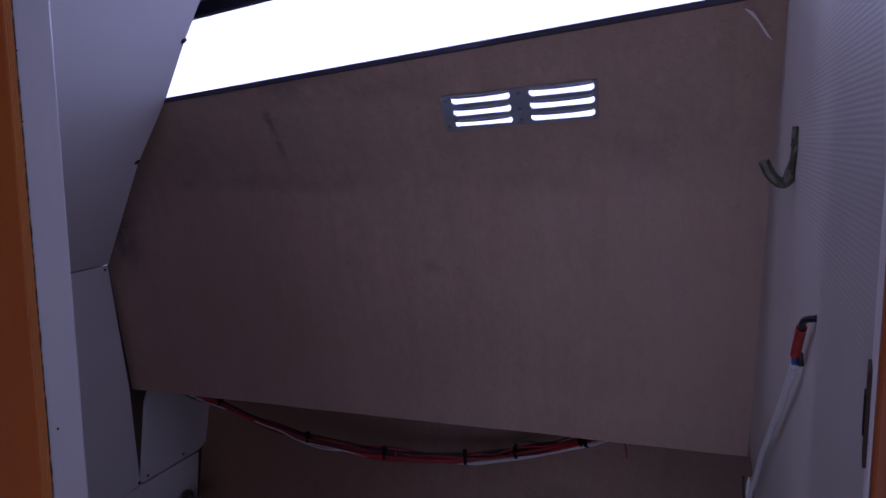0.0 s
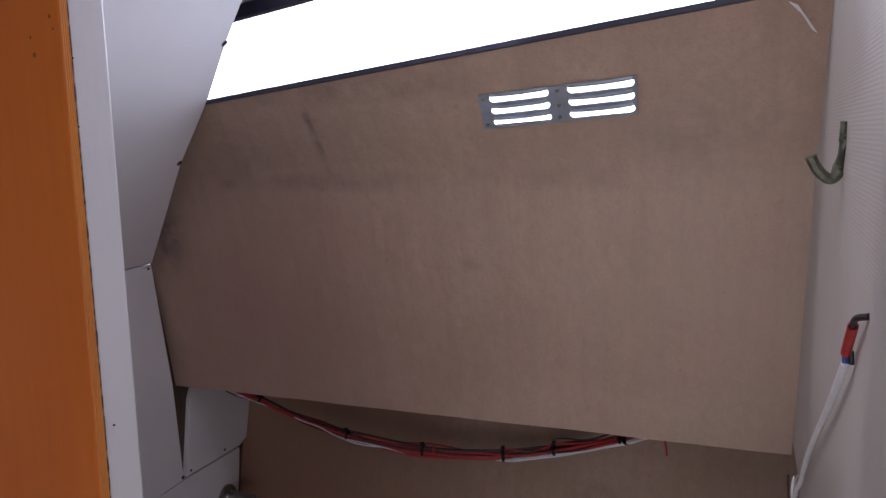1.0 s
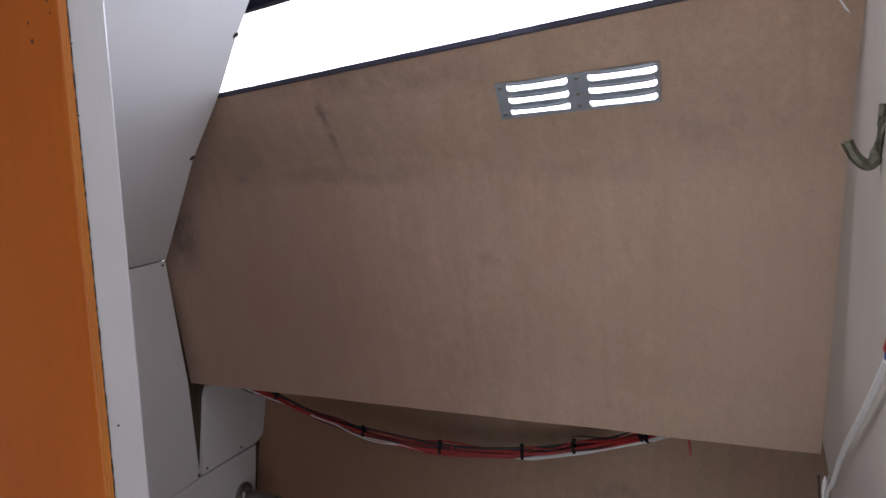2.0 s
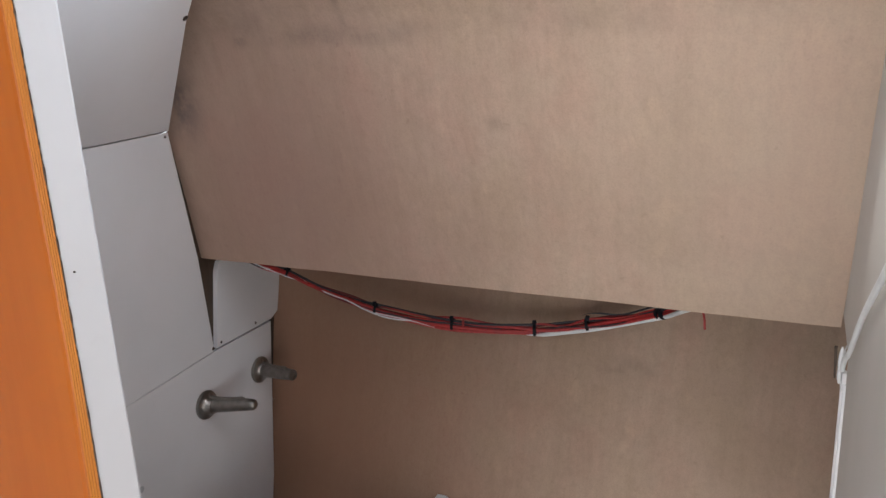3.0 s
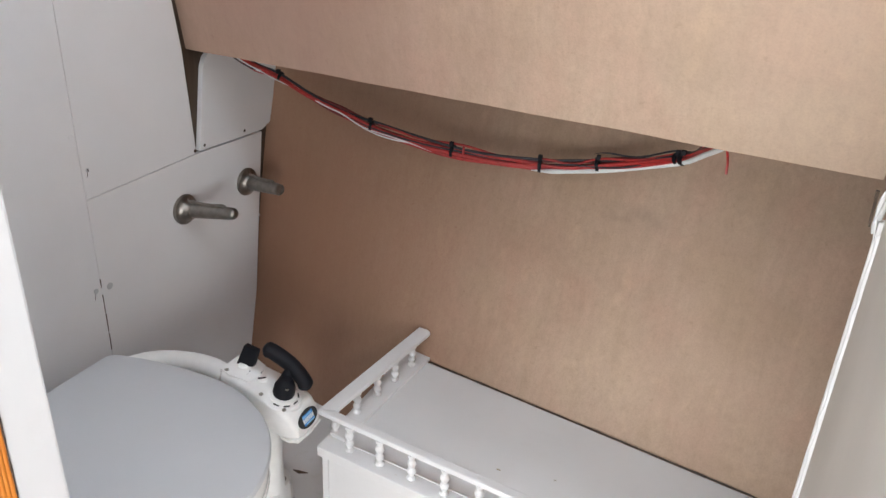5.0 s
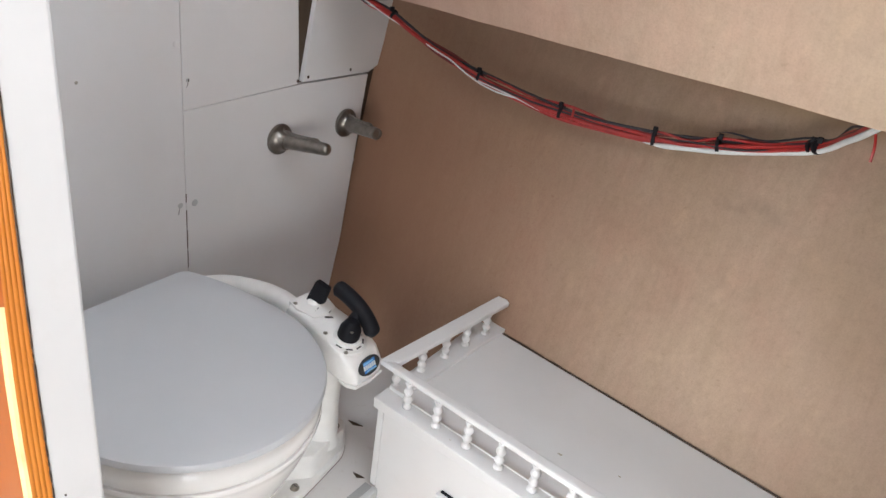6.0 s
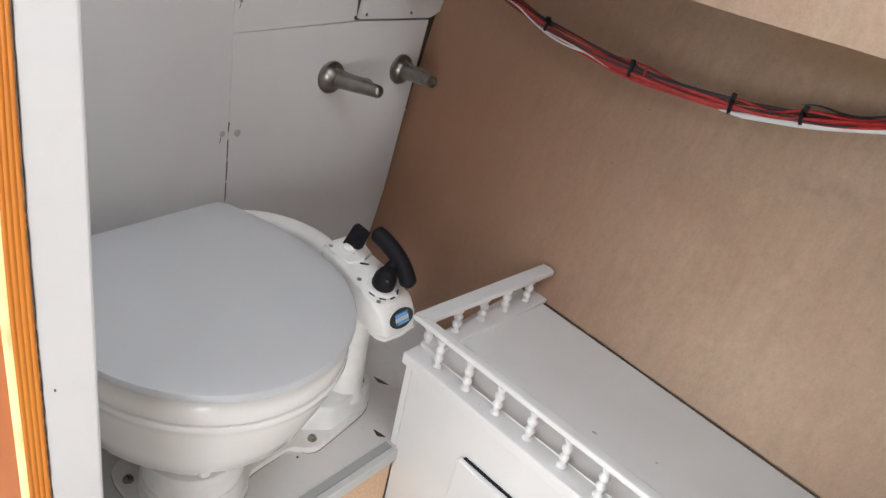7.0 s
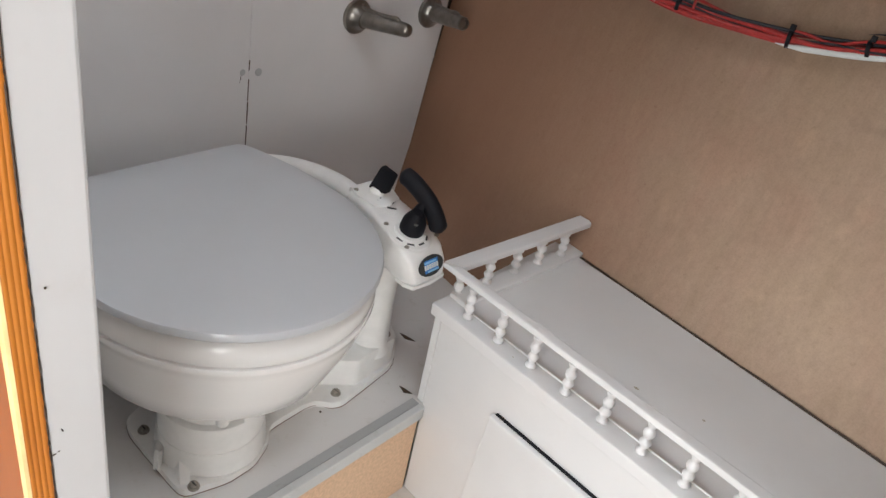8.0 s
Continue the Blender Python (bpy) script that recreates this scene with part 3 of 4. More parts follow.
tagged(part("wall_cabin_back", joined(box(-2.2, -0.67, -1.46, -1.43, -0.25, 1.9), box(0.57, 1.18, -1.46, -1.43, -0.25, 1.9), box(2.02, 2.4, -1.46, -1.43, -0.25, 1.9), box(1.18, 2.02, -1.46, -1.43, -0.25, 0.04), box(1.18, 2.02, -1.46, -1.43, 1.26, 1.9), box(-0.67, 0.57, -1.46, -1.43, -0.25, 0.20), box(-0.67, 0.57, -1.46, -1.43, 1.30, 1.9)), CEIL), "unseen cream cabin bulkhead with two openings added for lamps", "wall", kind="structure")
tagged(part("wall_cabin_left", box(-2.2, -2.17, -1.45, 1.0, -0.25, 1.9), CEIL), "cream cabin wall", "wall", kind="structure")
tagged(part("wall_cabin_right", box(2.2, 2.23, -1.45, 0.6, -0.25, 1.9), CEIL), "cream cabin wall", "wall", kind="structure")

# white painted edge of the right bulkhead, where it stops short of the hull
def corner(z, off=0.0):
    return Vector((right_x(edge_y(z), z) - off, edge_y(z), z))


bead = part("trim_edge", prism([corner(0.925, 0.005), corner(-0.22, 0.005), corner(-0.22, -0.019), corner(0.925, -0.019)], (0, 0.011, 0), 0.002), WHITE)
tagged(bead, "white painted edge strip of the vinyl bulkhead", "trim", kind="structure")
zs = [-0.2 + 0.0125 * k for k in range(90)]
part("caulk", tube([corner(z, 0.000) + Vector((0.002 * noise.noise((z * 60, 0, 0)), -0.003, 0)) for z in zs], [0.0042 + 0.0016 * noise.noise((k * 0.9, 2, 0)) for k in range(90)], 8), CAULK, bead, "lumpy white caulk bead", smooth=True)
side = part("wall_beyond", prism([(0.95, 0.2, -0.24), (0.95, 2.1, -0.24), (0.95, 2.1, 1.9), (0.95, 0.2, 1.9)], (0.02, 0, 0)), CEIL)
tagged(side, "plain wall closing the space beyond the bulkhead", "wall", kind="structure")

peel = part("paper_tear", prism([(0.352, 0.893, 1.560), (0.362, 0.897, 1.556), (0.384, 0.915, 1.528), (0.378, 0.912, 1.532), (0.366, 0.902, 1.548)], (0.0, -0.003, -0.001)), CAULK)
tagged(peel, "torn white scrap at the corner of the lining", "scrap")

# ---- louvred vent ----
vent = thing("louvre_vent", VENT.x, VENT.y, VENT.z, "grey metal louvre vent with six slots in the upper lining", "vent")
holes = [slot(cx, cy, 0.092, 0.0138) for cx in (-0.052, 0.067) for cy in (-0.0215, -0.0015, 0.0185)]
part("vent_plate", plate_with_holes([(-VENT_W / 2, -VENT_H / 2), (VENT_W / 2 + 0.002, -VENT_H / 2), (VENT_W / 2 + 0.002, VENT_H / 2 - 0.005), (-VENT_W / 2, VENT_H / 2 - 0.005)], holes, 0.002, VM @ Matrix.Translation((0, 0, 0.005))), ALU, vent)
for cx in (-0.052, 0.067):
    for cy in (-0.0215, -0.0015, 0.0185):
        pts = [(cx + 0.044 * math.sin(a), cy + 0.0068, 0.005 + 0.004 * math.cos(a)) for a in [radians(-80 + 16 * k) for k in range(11)]]
        part("louvre", moved(tube(pts, 0.0026, 6), VM), ALU, vent)
for cx, cy in ((-0.107, 0.020), (-0.107, -0.024), (0.007, 0.020), (0.007, -0.004), (0.007, -0.024)):
    screw(VM @ Matrix.Translation((cx, cy, 0.006)), 0.003, STEEL, vent)

# ---- coat hooks on the white bulkhead ----
def peg_hook(y, z, tip, hollow, label):
    t = thing("coat_hook", LX, y, z, label, "coat hook", "nickel coat hooks")
    m = Matrix.Translation((LX, y, z)) @ TOX
    part("rosette", lathe([(0.0335, 0.0), (0.0345, 0.004), (0.033, 0.008), (0.027, 0.011), (0.021, 0.017), (0.0175, 0.027)], m, 28), NICKEL, t, smooth=True)
    root, end = Vector((LX + 0.008, y, z)), Vector((LX, y, z)) + Vector(tip)
    along = (end - root).normalized()
    pts = [root.lerp(end, k / 10) for k in range(11)]
    part("peg", tube(pts, [0.0180 - 0.0045 * k / 10 for k in range(11)], 18), NICKEL, t, smooth=True)
    cap = Matrix.LocRotScale(end, along.to_track_quat("Z", "Y"), None)
    dome = [(0.0135, -0.001), (0.0128, 0.004), (0.0108, 0.008), (0.0070, 0.011), (0.0010, 0.012)]
    socket = [(0.0135, -0.001), (0.0138, 0.003), (0.0125, 0.0055), (0.0098, 0.0060), (0.0088, 0.0030), (0.0086, 0.0005), (0.0005, 0.0004)]
    part("cap", lathe(socket if hollow else dome, cap, 18), NICKEL, t, smooth=True)
    up = Vector((0, 0, 1)) - along * along.z
    top = [root.lerp(end, f) + up * h for f, h in ((0.02, 0.021), (0.35, 0.0165), (0.62, 0.0155), (0.80, 0.0165), (0.86, 0.012))]
    part("ridge", tube(spline(top, 4), 0.0040, 8), NICKEL, t, smooth=True)
    screw(Matrix.Translation((LX + 0.0118, y + 0.004, z + 0.0245)) @ TOX, 0.0035, STEEL, t)
    return t


peg_hook(1.323, 0.532, (0.115, 0.022, 0.008), False, "brushed nickel coat hook with a straight peg on the white bulkhead")
peg_hook(1.535, 0.525, (0.118, -0.028, 0.015), True, "brushed nickel coat hook with a hollow peg beside the hull lining")

# ---- bundled cables under the upper lining ----
BUNDLE = [(-0.90, 1.47, 0.885), (-0.787, 1.490, 0.829), (-0.725, 1.510, 0.806), (-0.616, 1.525, 0.760), (-0.510, 1.536, 0.729), (-0.328, 1.557, 0.704), (-0.142, 1.580, 0.705), (-0.028, 1.594, 0.724), (0.121, 1.57, 0.775), (0.180, 1.46, 0.838), (0.225, 1.34, 0.905), (0.28, 1.26, 0.99)]
cables = thing("cable_bundle", -0.3, 1.56, 0.70, "sagging bundle of red, black and white cables held by black ties", "cables")
path = spline(BUNDLE, 10)


def cable(oy, oz, r, mat, seed, wander, x0=-1.0, x1=1.0, lift=0.0):
    """One strand of the bundle between two stations, drawn together at the left end and lifted between the ties."""
    pts = []
    for k, q in enumerate(path):
        if x0 <= q.x <= x1:
            wide = min(1.0, 0.60 + 0.65 * (q.x + 0.9)) * (1.0 - 0.35 * max(0.0, min(1.0, (q.x - 0.0) / 0.14)))
            a = k * 0.16 + seed
            pts.append(q + wide * Vector((0, oy + wander * math.sin(a * 1.3), oz + wander * 2.2 * noise.noise((k * 0.13, seed, 0)) + lift * abs(math.sin(k * 0.33 + 0.4)) ** 2)))
    radii = [r * min(1.0, 0.15 + 0.3 * k) if x0 > -0.9 else r for k in range(len(pts))]
    if x1 < 1.0:
        radii = [min(a, r * (0.15 + 0.3 * k)) for a, k in zip(radii, range(len(pts) - 1, -1, -1))]
    return part("cable", tube(pts, radii, 8), mat, cables, smooth=True)


for spec in ((-0.008, -0.002, 0.0042, RED, 1.0, 0.003), (-0.007, 0.004, 0.0040, RED, 2.3, 0.004), (-0.003, -0.005, 0.0042, DARKRED, 3.1, 0.003),
             (0.002, 0.008, 0.0034, DARKRED, 4.7, 0.004), (0.004, 0.000, 0.0038, DARKRED, 5.2, 0.003), (-0.009, 0.001, 0.0020, BLACKCABLE, 6.6, 0.005),
             (-0.003, 0.011, 0.0030, BLACKCABLE, 9.4, 0.003), (0.001, 0.012, 0.0020, BLACKCABLE, 8.1, 0.003, -0.05, 1.0, 0.014), (-0.004, 0.009, 0.0026, RED, 12.2, 0.003, -0.5, 1.0, 0.006),
             (-0.012, -0.001, 0.0017, WHITECABLE, 7.2, 0.006, -1.0, -0.33), (-0.010, -0.003, 0.0014, WHITECABLE, 10.9, 0.006, -0.9, -0.36),
             (-0.010, -0.008, 0.0050, WHITECABLE, 7.9, 0.0012, -0.17, 1.0), (-0.008, -0.007, 0.0042, RED, 11.0, 0.002, -0.55, -0.06)):
    cable(*spec)
for q in ((-0.725, 1.509, 0.808), (-0.510, 1.534, 0.731), (-0.328, 1.555, 0.706), (-0.142, 1.578, 0.707), (-0.028, 1.592, 0.726), (0.121, 1.568, 0.777), (0.132, 1.555, 0.783)):
    i = min(range(len(path)), key=lambda k: (path[k] - Vector(q)).length)
    d = (path[min(i + 1, len(path) - 1)] - path[max(i - 1, 0)]).normalized()
    m = Matrix.LocRotScale(Vector(q), d.to_track_quat("Z", "Y"), Vector((1, 1, 1)))
    tr = 0.0155 * min(1.0, 0.62 + 0.6 * (q[0] + 0.8)) * (0.75 if q[0] > 0.1 else 1.0)
    ring = [[m @ Vector((rr * tr * math.cos(a), rr * tr * math.sin(a), zz)) for a in [2 * math.pi * k / 16 for k in range(16)]] for rr, zz in ((0.9, -0.003), (1.05, -0.003), (1.05, 0.003), (0.9, 0.003))]
    tie = part("cable_tie", loft(ring), BLACK, cables, smooth=True)
    part("tie_head", box(q[0] - 0.004, q[0] + 0.004, q[1] - 0.010, q[1] - 0.003, q[2] + tr - 0.003, q[2] + tr + 0.007, 0.001), BLACK, tie)
part("loose_end", tube(spline([(0.214, 1.37, 0.872), (0.219, 1.36, 0.858), (0.221, 1.358, 0.838)], 4), 0.0021, 6), RED, cables)
part("cut_end", tube([(-0.300, 1.548, 0.706), (-0.299, 1.546, 0.722)], 0.0025, 6), RED, cables)

# ---- cable and hook on the vinyl bulkhead ----
def on_right(y, z, off=0.006):
    return Vector((right_x(y, z) - off, y, z))


lead = thing("cable_lead", 0.40, 0.78, 1.147, "white sheathed cable with a red crimp connector on the vinyl bulkhead", "cable")
part("sheath", tube(spline([on_right(0.578, 1.253), on_right(0.689, 1.178), on_right(0.853, 1.074), on_right(0.961, 0.990), on_right(1.02, 0.955), on_right(1.045, 0.93)], 6), 0.0031, 10), WHITECABLE, lead, smooth=True)
part("blue_core", tube([on_right(0.578, 1.253), on_right(0.580, 1.261)], 0.0024, 8), BLUE, lead)
part("black_core", tube([on_right(0.578, 1.253, 0.002), on_right(0.576, 1.263, 0.003)], 0.0022, 8), BLACKCABLE, lead)
crimp = spline([on_right(0.578, 1.261), on_right(0.576, 1.263), on_right(0.549, 1.287), on_right(0.546, 1.289)], 3)
part("crimp", tube(crimp, [0.0024, 0.0031] + [0.0037] * (len(crimp) - 4) + [0.0031, 0.0024], 10), RED, lead, smooth=True)
part("black_tail", tube(spline([on_right(0.549, 1.287), on_right(0.534, 1.297), on_right(0.519, 1.302, 0.0)], 4), 0.0024, 8), BLACKCABLE, lead)

hook = thing("wall_hook", right_x(0.725, 1.381), 0.725, 1.381, "green-tarnished bronze hook on the vinyl bulkhead", "hook")
part("strap", tube(spline([on_right(0.716, 1.430, 0.001), on_right(0.716, 1.410, 0.002), on_right(0.725, 1.395, 0.003), on_right(0.725, 1.381, 0.006)], 4), 0.0052, 8, 0.6), BRONZE, hook, smooth=True)
prong = spline([on_right(0.725, 1.387, 0.002), on_right(0.725, 1.380, 0.009), on_right(0.723, 1.384, 0.017), on_right(0.722, 1.392, 0.023), on_right(0.721, 1.400, 0.027)], 4)
part("prong", tube(prong, [0.0050] * (len(prong) - 1) + [0.0054], 8), BRONZE, hook, smooth=True)
clip = thing("cable_clip", *corner(0.925, 0.006), "lump of white sealant where the cable meets the bulkhead edge", "clip")
part("blob", lathe([(0.001, -0.026), (0.0032, -0.016), (0.0028, -0.006), (0.0036, 0.004), (0.0030, 0.014), (0.0020, 0.020), (0.001, 0.024)], Matrix.Translation(corner(0.935, 0.008)), 12), CAULK, clip, smooth=True)

part("strand", tube(spline([corner(0.958, 0.003), corner(0.945, 0.006), corner(0.925, 0.008), corner(0.905, 0.005)], 5), [0.0008] * 3 + [0.0015] * 10 + [0.0008] * 3, 8), CAULK, clip, "wrinkled strand of white sealant", smooth=True)
part("slot", prism([corner(0.955, 0.013), corner(0.955, 0.0165), corner(0.918, 0.0140), corner(0.918, 0.0120)], (0, 0.004, 0)), DARKWOOD, clip, "dark slot beside the sealant")

# ---- low cabinet with its gallery ----
def front_y(x):
    return 1.123 - 0.072 * (x + 0.385)


RX = 0.90
cabinet = thing("vanity_cabinet", 0.04, 1.25, -0.22, "low white painted cabinet built against the hull lining", "cabinet")
part("carcass", prism([(-0.362, front_y(-0.362) + 0.004, -0.22), (RX, front_y(RX) + 0.004, -0.22), (RX, 1.25, -0.22), (-0.362, 1.39, -0.22)], (0, 0, 0.413), 0.002), CABWHITE, cabinet)
part("cleat", prism([(-0.377, front_y(-0.377) + 0.003, 0.003), (-0.3625, front_y(-0.362) + 0.003, 0.003), (-0.3625, 1.16, 0.003), (-0.377, 1.16, 0.003)], (0, 0, 0.189), 0.002), CABWHITE, cabinet)
top_pts = [(-0.387, front_y(-0.387), 0.193), (RX + 0.004, front_y(RX), 0.193)] + [(x, hull_y(x, 0.21) - 0.004, 0.193) for x in (RX, 0.6, 0.25, 0.05, -0.15, -0.387)]
part("worktop", prism(top_pts, (0, 0, 0.023), 0.0025), CABWHITE, cabinet, "white painted top, slightly stained")
seam = [(x, hull_y(x, 0.216) - 0.0035 + 0.0012 * noise.noise((x * 40, 4, 0)), 0.2165) for x in [-0.33 + 0.012 * k for k in range(100)]]
part("back_joint", tube(seam, [0.0019 + 0.0012 * noise.noise((k * 0.45, 6, 0)) for k in range(100)], 6), DARKWOOD, cabinet, "dirty dark joint along the hull lining")
door = part("door", prism([(x, front_y(x) + 0.0025, z) for x, z in ((-0.212, 0.109), (0.36, 0.109), (0.36, -0.19), (-0.228, -0.19))], (0, -0.013, 0), 0.004), CABWHITE, cabinet, "white raised cabinet door with a dark gap above")
part("door_gap", prism([(x, front_y(x) + 0.0035, z) for x, z in ((-0.204, 0.1120), (0.36, 0.1120), (0.36, 0.107), (-0.207, 0.1085))], (0, -0.0045, 0)), BLACK, cabinet, "dark gap above the door")

for x, y, r in ((-0.05, 1.235, 0.0035), (0.055, 1.26, 0.0022), (-0.27, 1.150, 0.0016), (-0.215, 1.128, 0.0013), (-0.355, 1.165, 0.004)):
    part("stain", lathe([(r, 0.2158), (r * 0.8, 0.2164)], Matrix.Translation((x, y, 0)) @ Matrix.Diagonal((1.5, 0.7, 1, 1)), 9), STAIN, cabinet)

gallery = thing("gallery_rail", 0.04, 1.13, 0.217, "white turned-spindle gallery rail along the cabinet top edge", "railing")


def rail_y(x):
    return 1.142 - 0.067 * (x + 0.324)


part("base_strip", prism([(-0.382, rail_y(-0.38) + 0.016, 0.2155), (-0.345, rail_y(-0.345) + 0.014, 0.2155), (-0.322, 1.49, 0.2155), (-0.362, 1.495, 0.2155)], (0, 0, 0.009), 0.0025), CABWHITE, gallery)
part("base_strip", prism([(-0.330, rail_y(-0.33) + 0.014, 0.2155), (-0.330, rail_y(-0.33) + 0.017, 0.2155), (RX, rail_y(RX) + 0.017, 0.2155), (RX, rail_y(RX) + 0.014, 0.2155)], (0, 0, 0.003)), CABWHITE, gallery)
part("top_rail", prism([(-0.399, rail_y(-0.399) - 0.002, 0.274), (RX, rail_y(RX) - 0.018, 0.274), (RX, rail_y(RX) + 0.012, 0.274), (-0.366, rail_y(-0.366) + 0.0145, 0.274)], (0, 0, 0.011), 0.0028), CABWHITE, gallery)
part("top_rail", prism([(-0.3985, rail_y(-0.399) + 0.0005, 0.2745), (-0.3665, rail_y(-0.3665) + 0.0155, 0.2745), (-0.330, 1.500, 0.2745), (-0.340, 1.507, 0.2745), (-0.362, 1.507, 0.2745)], (0, 0, 0.0108), 0.0028), CABWHITE, gallery)
SPINDLE = [(0.0062, 0.0), (0.0082, 0.0015), (0.0088, 0.004), (0.0075, 0.0065), (0.0050, 0.0085), (0.0048, 0.0105), (0.0066, 0.013), (0.0084, 0.0165), (0.0086, 0.019), (0.0068, 0.0225), (0.0047, 0.0255), (0.0066, 0.0285), (0.0084, 0.032), (0.0086, 0.035), (0.0068, 0.0385), (0.0047, 0.041), (0.0055, 0.044), (0.0075, 0.047), (0.0078, 0.051)]
feet = [(-0.324 + 0.0697 * k, rail_y(-0.324 + 0.0697 * k), 0.2162) for k in range(17)] + [(-0.376, 1.173, 0.2165), (-0.366, 1.240, 0.2243), (-0.359, 1.310, 0.2243), (-0.352, 1.375, 0.2243), (-0.345, 1.442, 0.2243)]
spindle = None
for x, y, z in feet:
    m = Matrix.Translation((x, y, z)) @ pose(0, 0, 0, 0, 0, 37 * x * 100)
    if spindle is None:
        spindle = part("baluster", lathe(SPINDLE, Matrix(), 14), CABWHITE, None, smooth=True)
        ob = spindle
    else:
        ob = new("baluster", spindle.data)
    ob.parent = gallery
    ob.matrix_parent_inverse = gallery.matrix_basis.inverted()
    ob.matrix_basis = m @ Matrix.Diagonal((1.06, 1.06, 1.16 if z < 0.22 else 1.0, 1))

# ---- marine toilet ----
TC = Vector((-0.576, 0.838))
toilet = thing("marine_toilet", TC.x, TC.y, 0.0, "white china marine toilet with closed grey-white lid and hand pump", "toilet")


def outline(s, z, dx=0.0, dy=0.0, back=1.0, wide=0.225, front=0.250):
    """Plan of lid, seat or bowl: round in front, tapering to a straight back."""
    half = [(front * math.cos(a), wide * math.sin(a)) for a in [radians(6 * k) for k in range(16)]]
    end = -0.221 * back
    half += [(end * t, wide * math.sqrt(1 - (end * t / 0.4) ** 2)) for t in (0.25, 0.5, 0.72, 0.88, 0.96)]
    w = wide * math.sqrt(1 - (end / 0.4) ** 2)
    half += [(end - 0.001, w * 0.965), (end - 0.003, w * 0.9), (end - 0.004, w * 0.5)]
    full = half + [(end - 0.004, 0.0)] + [(x, -y) for x, y in reversed(half[1:])]
    return [(TC.x + dx + x * s, TC.y + dy + y * s, z) for x, y in full]


lid_rings = [outline(0.90, 0.3355), outline(0.988, 0.336), outline(1.0, 0.3385), outline(1.002, 0.345), outline(0.992, 0.3495), outline(0.955, 0.3515), outline(0.80, 0.3535), outline(0.5, 0.3545), outline(0.15, 0.355)]
lid = part("lid", loft(lid_rings), LIDWHITE, toilet, "smooth grey-white closed lid", smooth=True)
part("seat", loft([outline(0.93, 0.2895), outline(0.968, 0.2905), outline(0.977, 0.296), outline(0.977, 0.310), outline(0.967, 0.320), outline(0.945, 0.3265), outline(0.90, 0.3275)]), SEATWHITE, toilet, "white seat ring", smooth=True)
for dy in (-0.085, 0.075):
    part("hinge", moved(lathe([(0.013, -0.022), (0.0145, -0.018), (0.0145, 0.018), (0.013, 0.022)], Matrix.Translation((TC.x - 0.218, TC.y + dy, 0.336)) @ pose(0, 0, 0, 90, 0, 0), 14), Matrix()), SEATWHITE, toilet, smooth=True)
bowl_rings = [outline(q, z, dx, dy, back=b) for q, z, dx, dy, b in ((0.30, 0.150, 0.010, -0.012, 0.8), (0.64, 0.151, 0.0, -0.013, 0.85), (0.77, 0.155, -0.004, -0.013, 0.88), (0.835, 0.168, -0.006, -0.011, 0.9), (0.885, 0.200, -0.005, -0.006, 0.93), (0.930, 0.235, -0.002, -0.002, 0.95), (0.954, 0.262, 0, 0, 0.96), (0.963, 0.271, 0, 0, 0.96), (0.976, 0.277, 0, 0, 0.97), (0.981, 0.2825, 0, 0, 0.98), (0.978, 0.2875, 0, 0, 0.98), (0.960, 0.289, 0, 0, 0.98), (0.9, 0.289, 0, 0, 0.98))]
part("bowl", loft(bowl_rings), CERAMIC, toilet, "glazed white china bowl", smooth=True)
base_pts = [(-0.618, 0.700), (-0.590, 0.692), (-0.455, 0.690), (-0.440, 0.698), (-0.424, 0.760), (-0.427, 0.808), (-0.448, 0.850), (-0.474, 0.868), (-0.479, 0.965), (-0.452, 0.985), (-0.444, 1.003), (-0.452, 1.06), (-0.466, 1.150), (-0.525, 1.215), (-0.560, 1.218), (-0.64, 1.17), (-0.655, 0.90), (-0.640, 0.75)]
for _ in range(2):
    base_pts = [(a[0] * w + b[0] * (1 - w), a[1] * w + b[1] * (1 - w)) for a, b in zip(base_pts, base_pts[1:] + base_pts[:1]) for w in (0.86, 0.14)]
base = part("base", prism([(x, y, 0.0) for x, y in base_pts], (0, 0, 0.014), 0.002), PLASTIC, toilet, "moulded cream-white base plate", smooth=True)
part("sealant", prism([(x + 0.0006 * (1 if x > -0.53 else -1), y + 0.0004 * (1 if y > 0.9 else -1), 0.0002) for x, y in base_pts], (0, 0, 0.0012)), RUST, base)
part("pedestal", lathe([(0.086, 0.010), (0.084, 0.03), (0.083, 0.052), (0.0815, 0.056), (0.0805, 0.056), (0.0800, 0.098), (0.078, 0.103), (0.067, 0.104), (0.066, 0.165)], Matrix.Translation((-0.512, 0.786, 0)), 32), PLASTIC, toilet, smooth=True)
part("pump_base", prism([(-0.460, 1.048, 0.010), (-0.470, 1.148, 0.010), (-0.54, 1.195, 0.010), (-0.62, 1.15, 0.010), (-0.63, 0.99, 0.010), (-0.505, 0.99, 0.010)], (0.0, 0.0, 0.062), 0.008), PLASTIC, toilet, smooth=True)
part("discharge_arm", tube(spline([(-0.53, 0.86, 0.06), (-0.54, 0.95, 0.055), (-0.54, 1.04, 0.06)], 4), 0.045, 16), PLASTIC, toilet, smooth=True)
arc = [(-0.499 + r * math.cos(radians(a)), 0.703 + r * math.sin(radians(a)), 0.010) for r, span in ((0.0165, range(30, 271, 20)), (0.0115, range(270, 29, -20))) for a in span]
part("drain_port", prism(arc, (-0.004, 0.004, 0.036), 0.0008), PLASTIC, toilet, "open half-round drain socket", smooth=True)
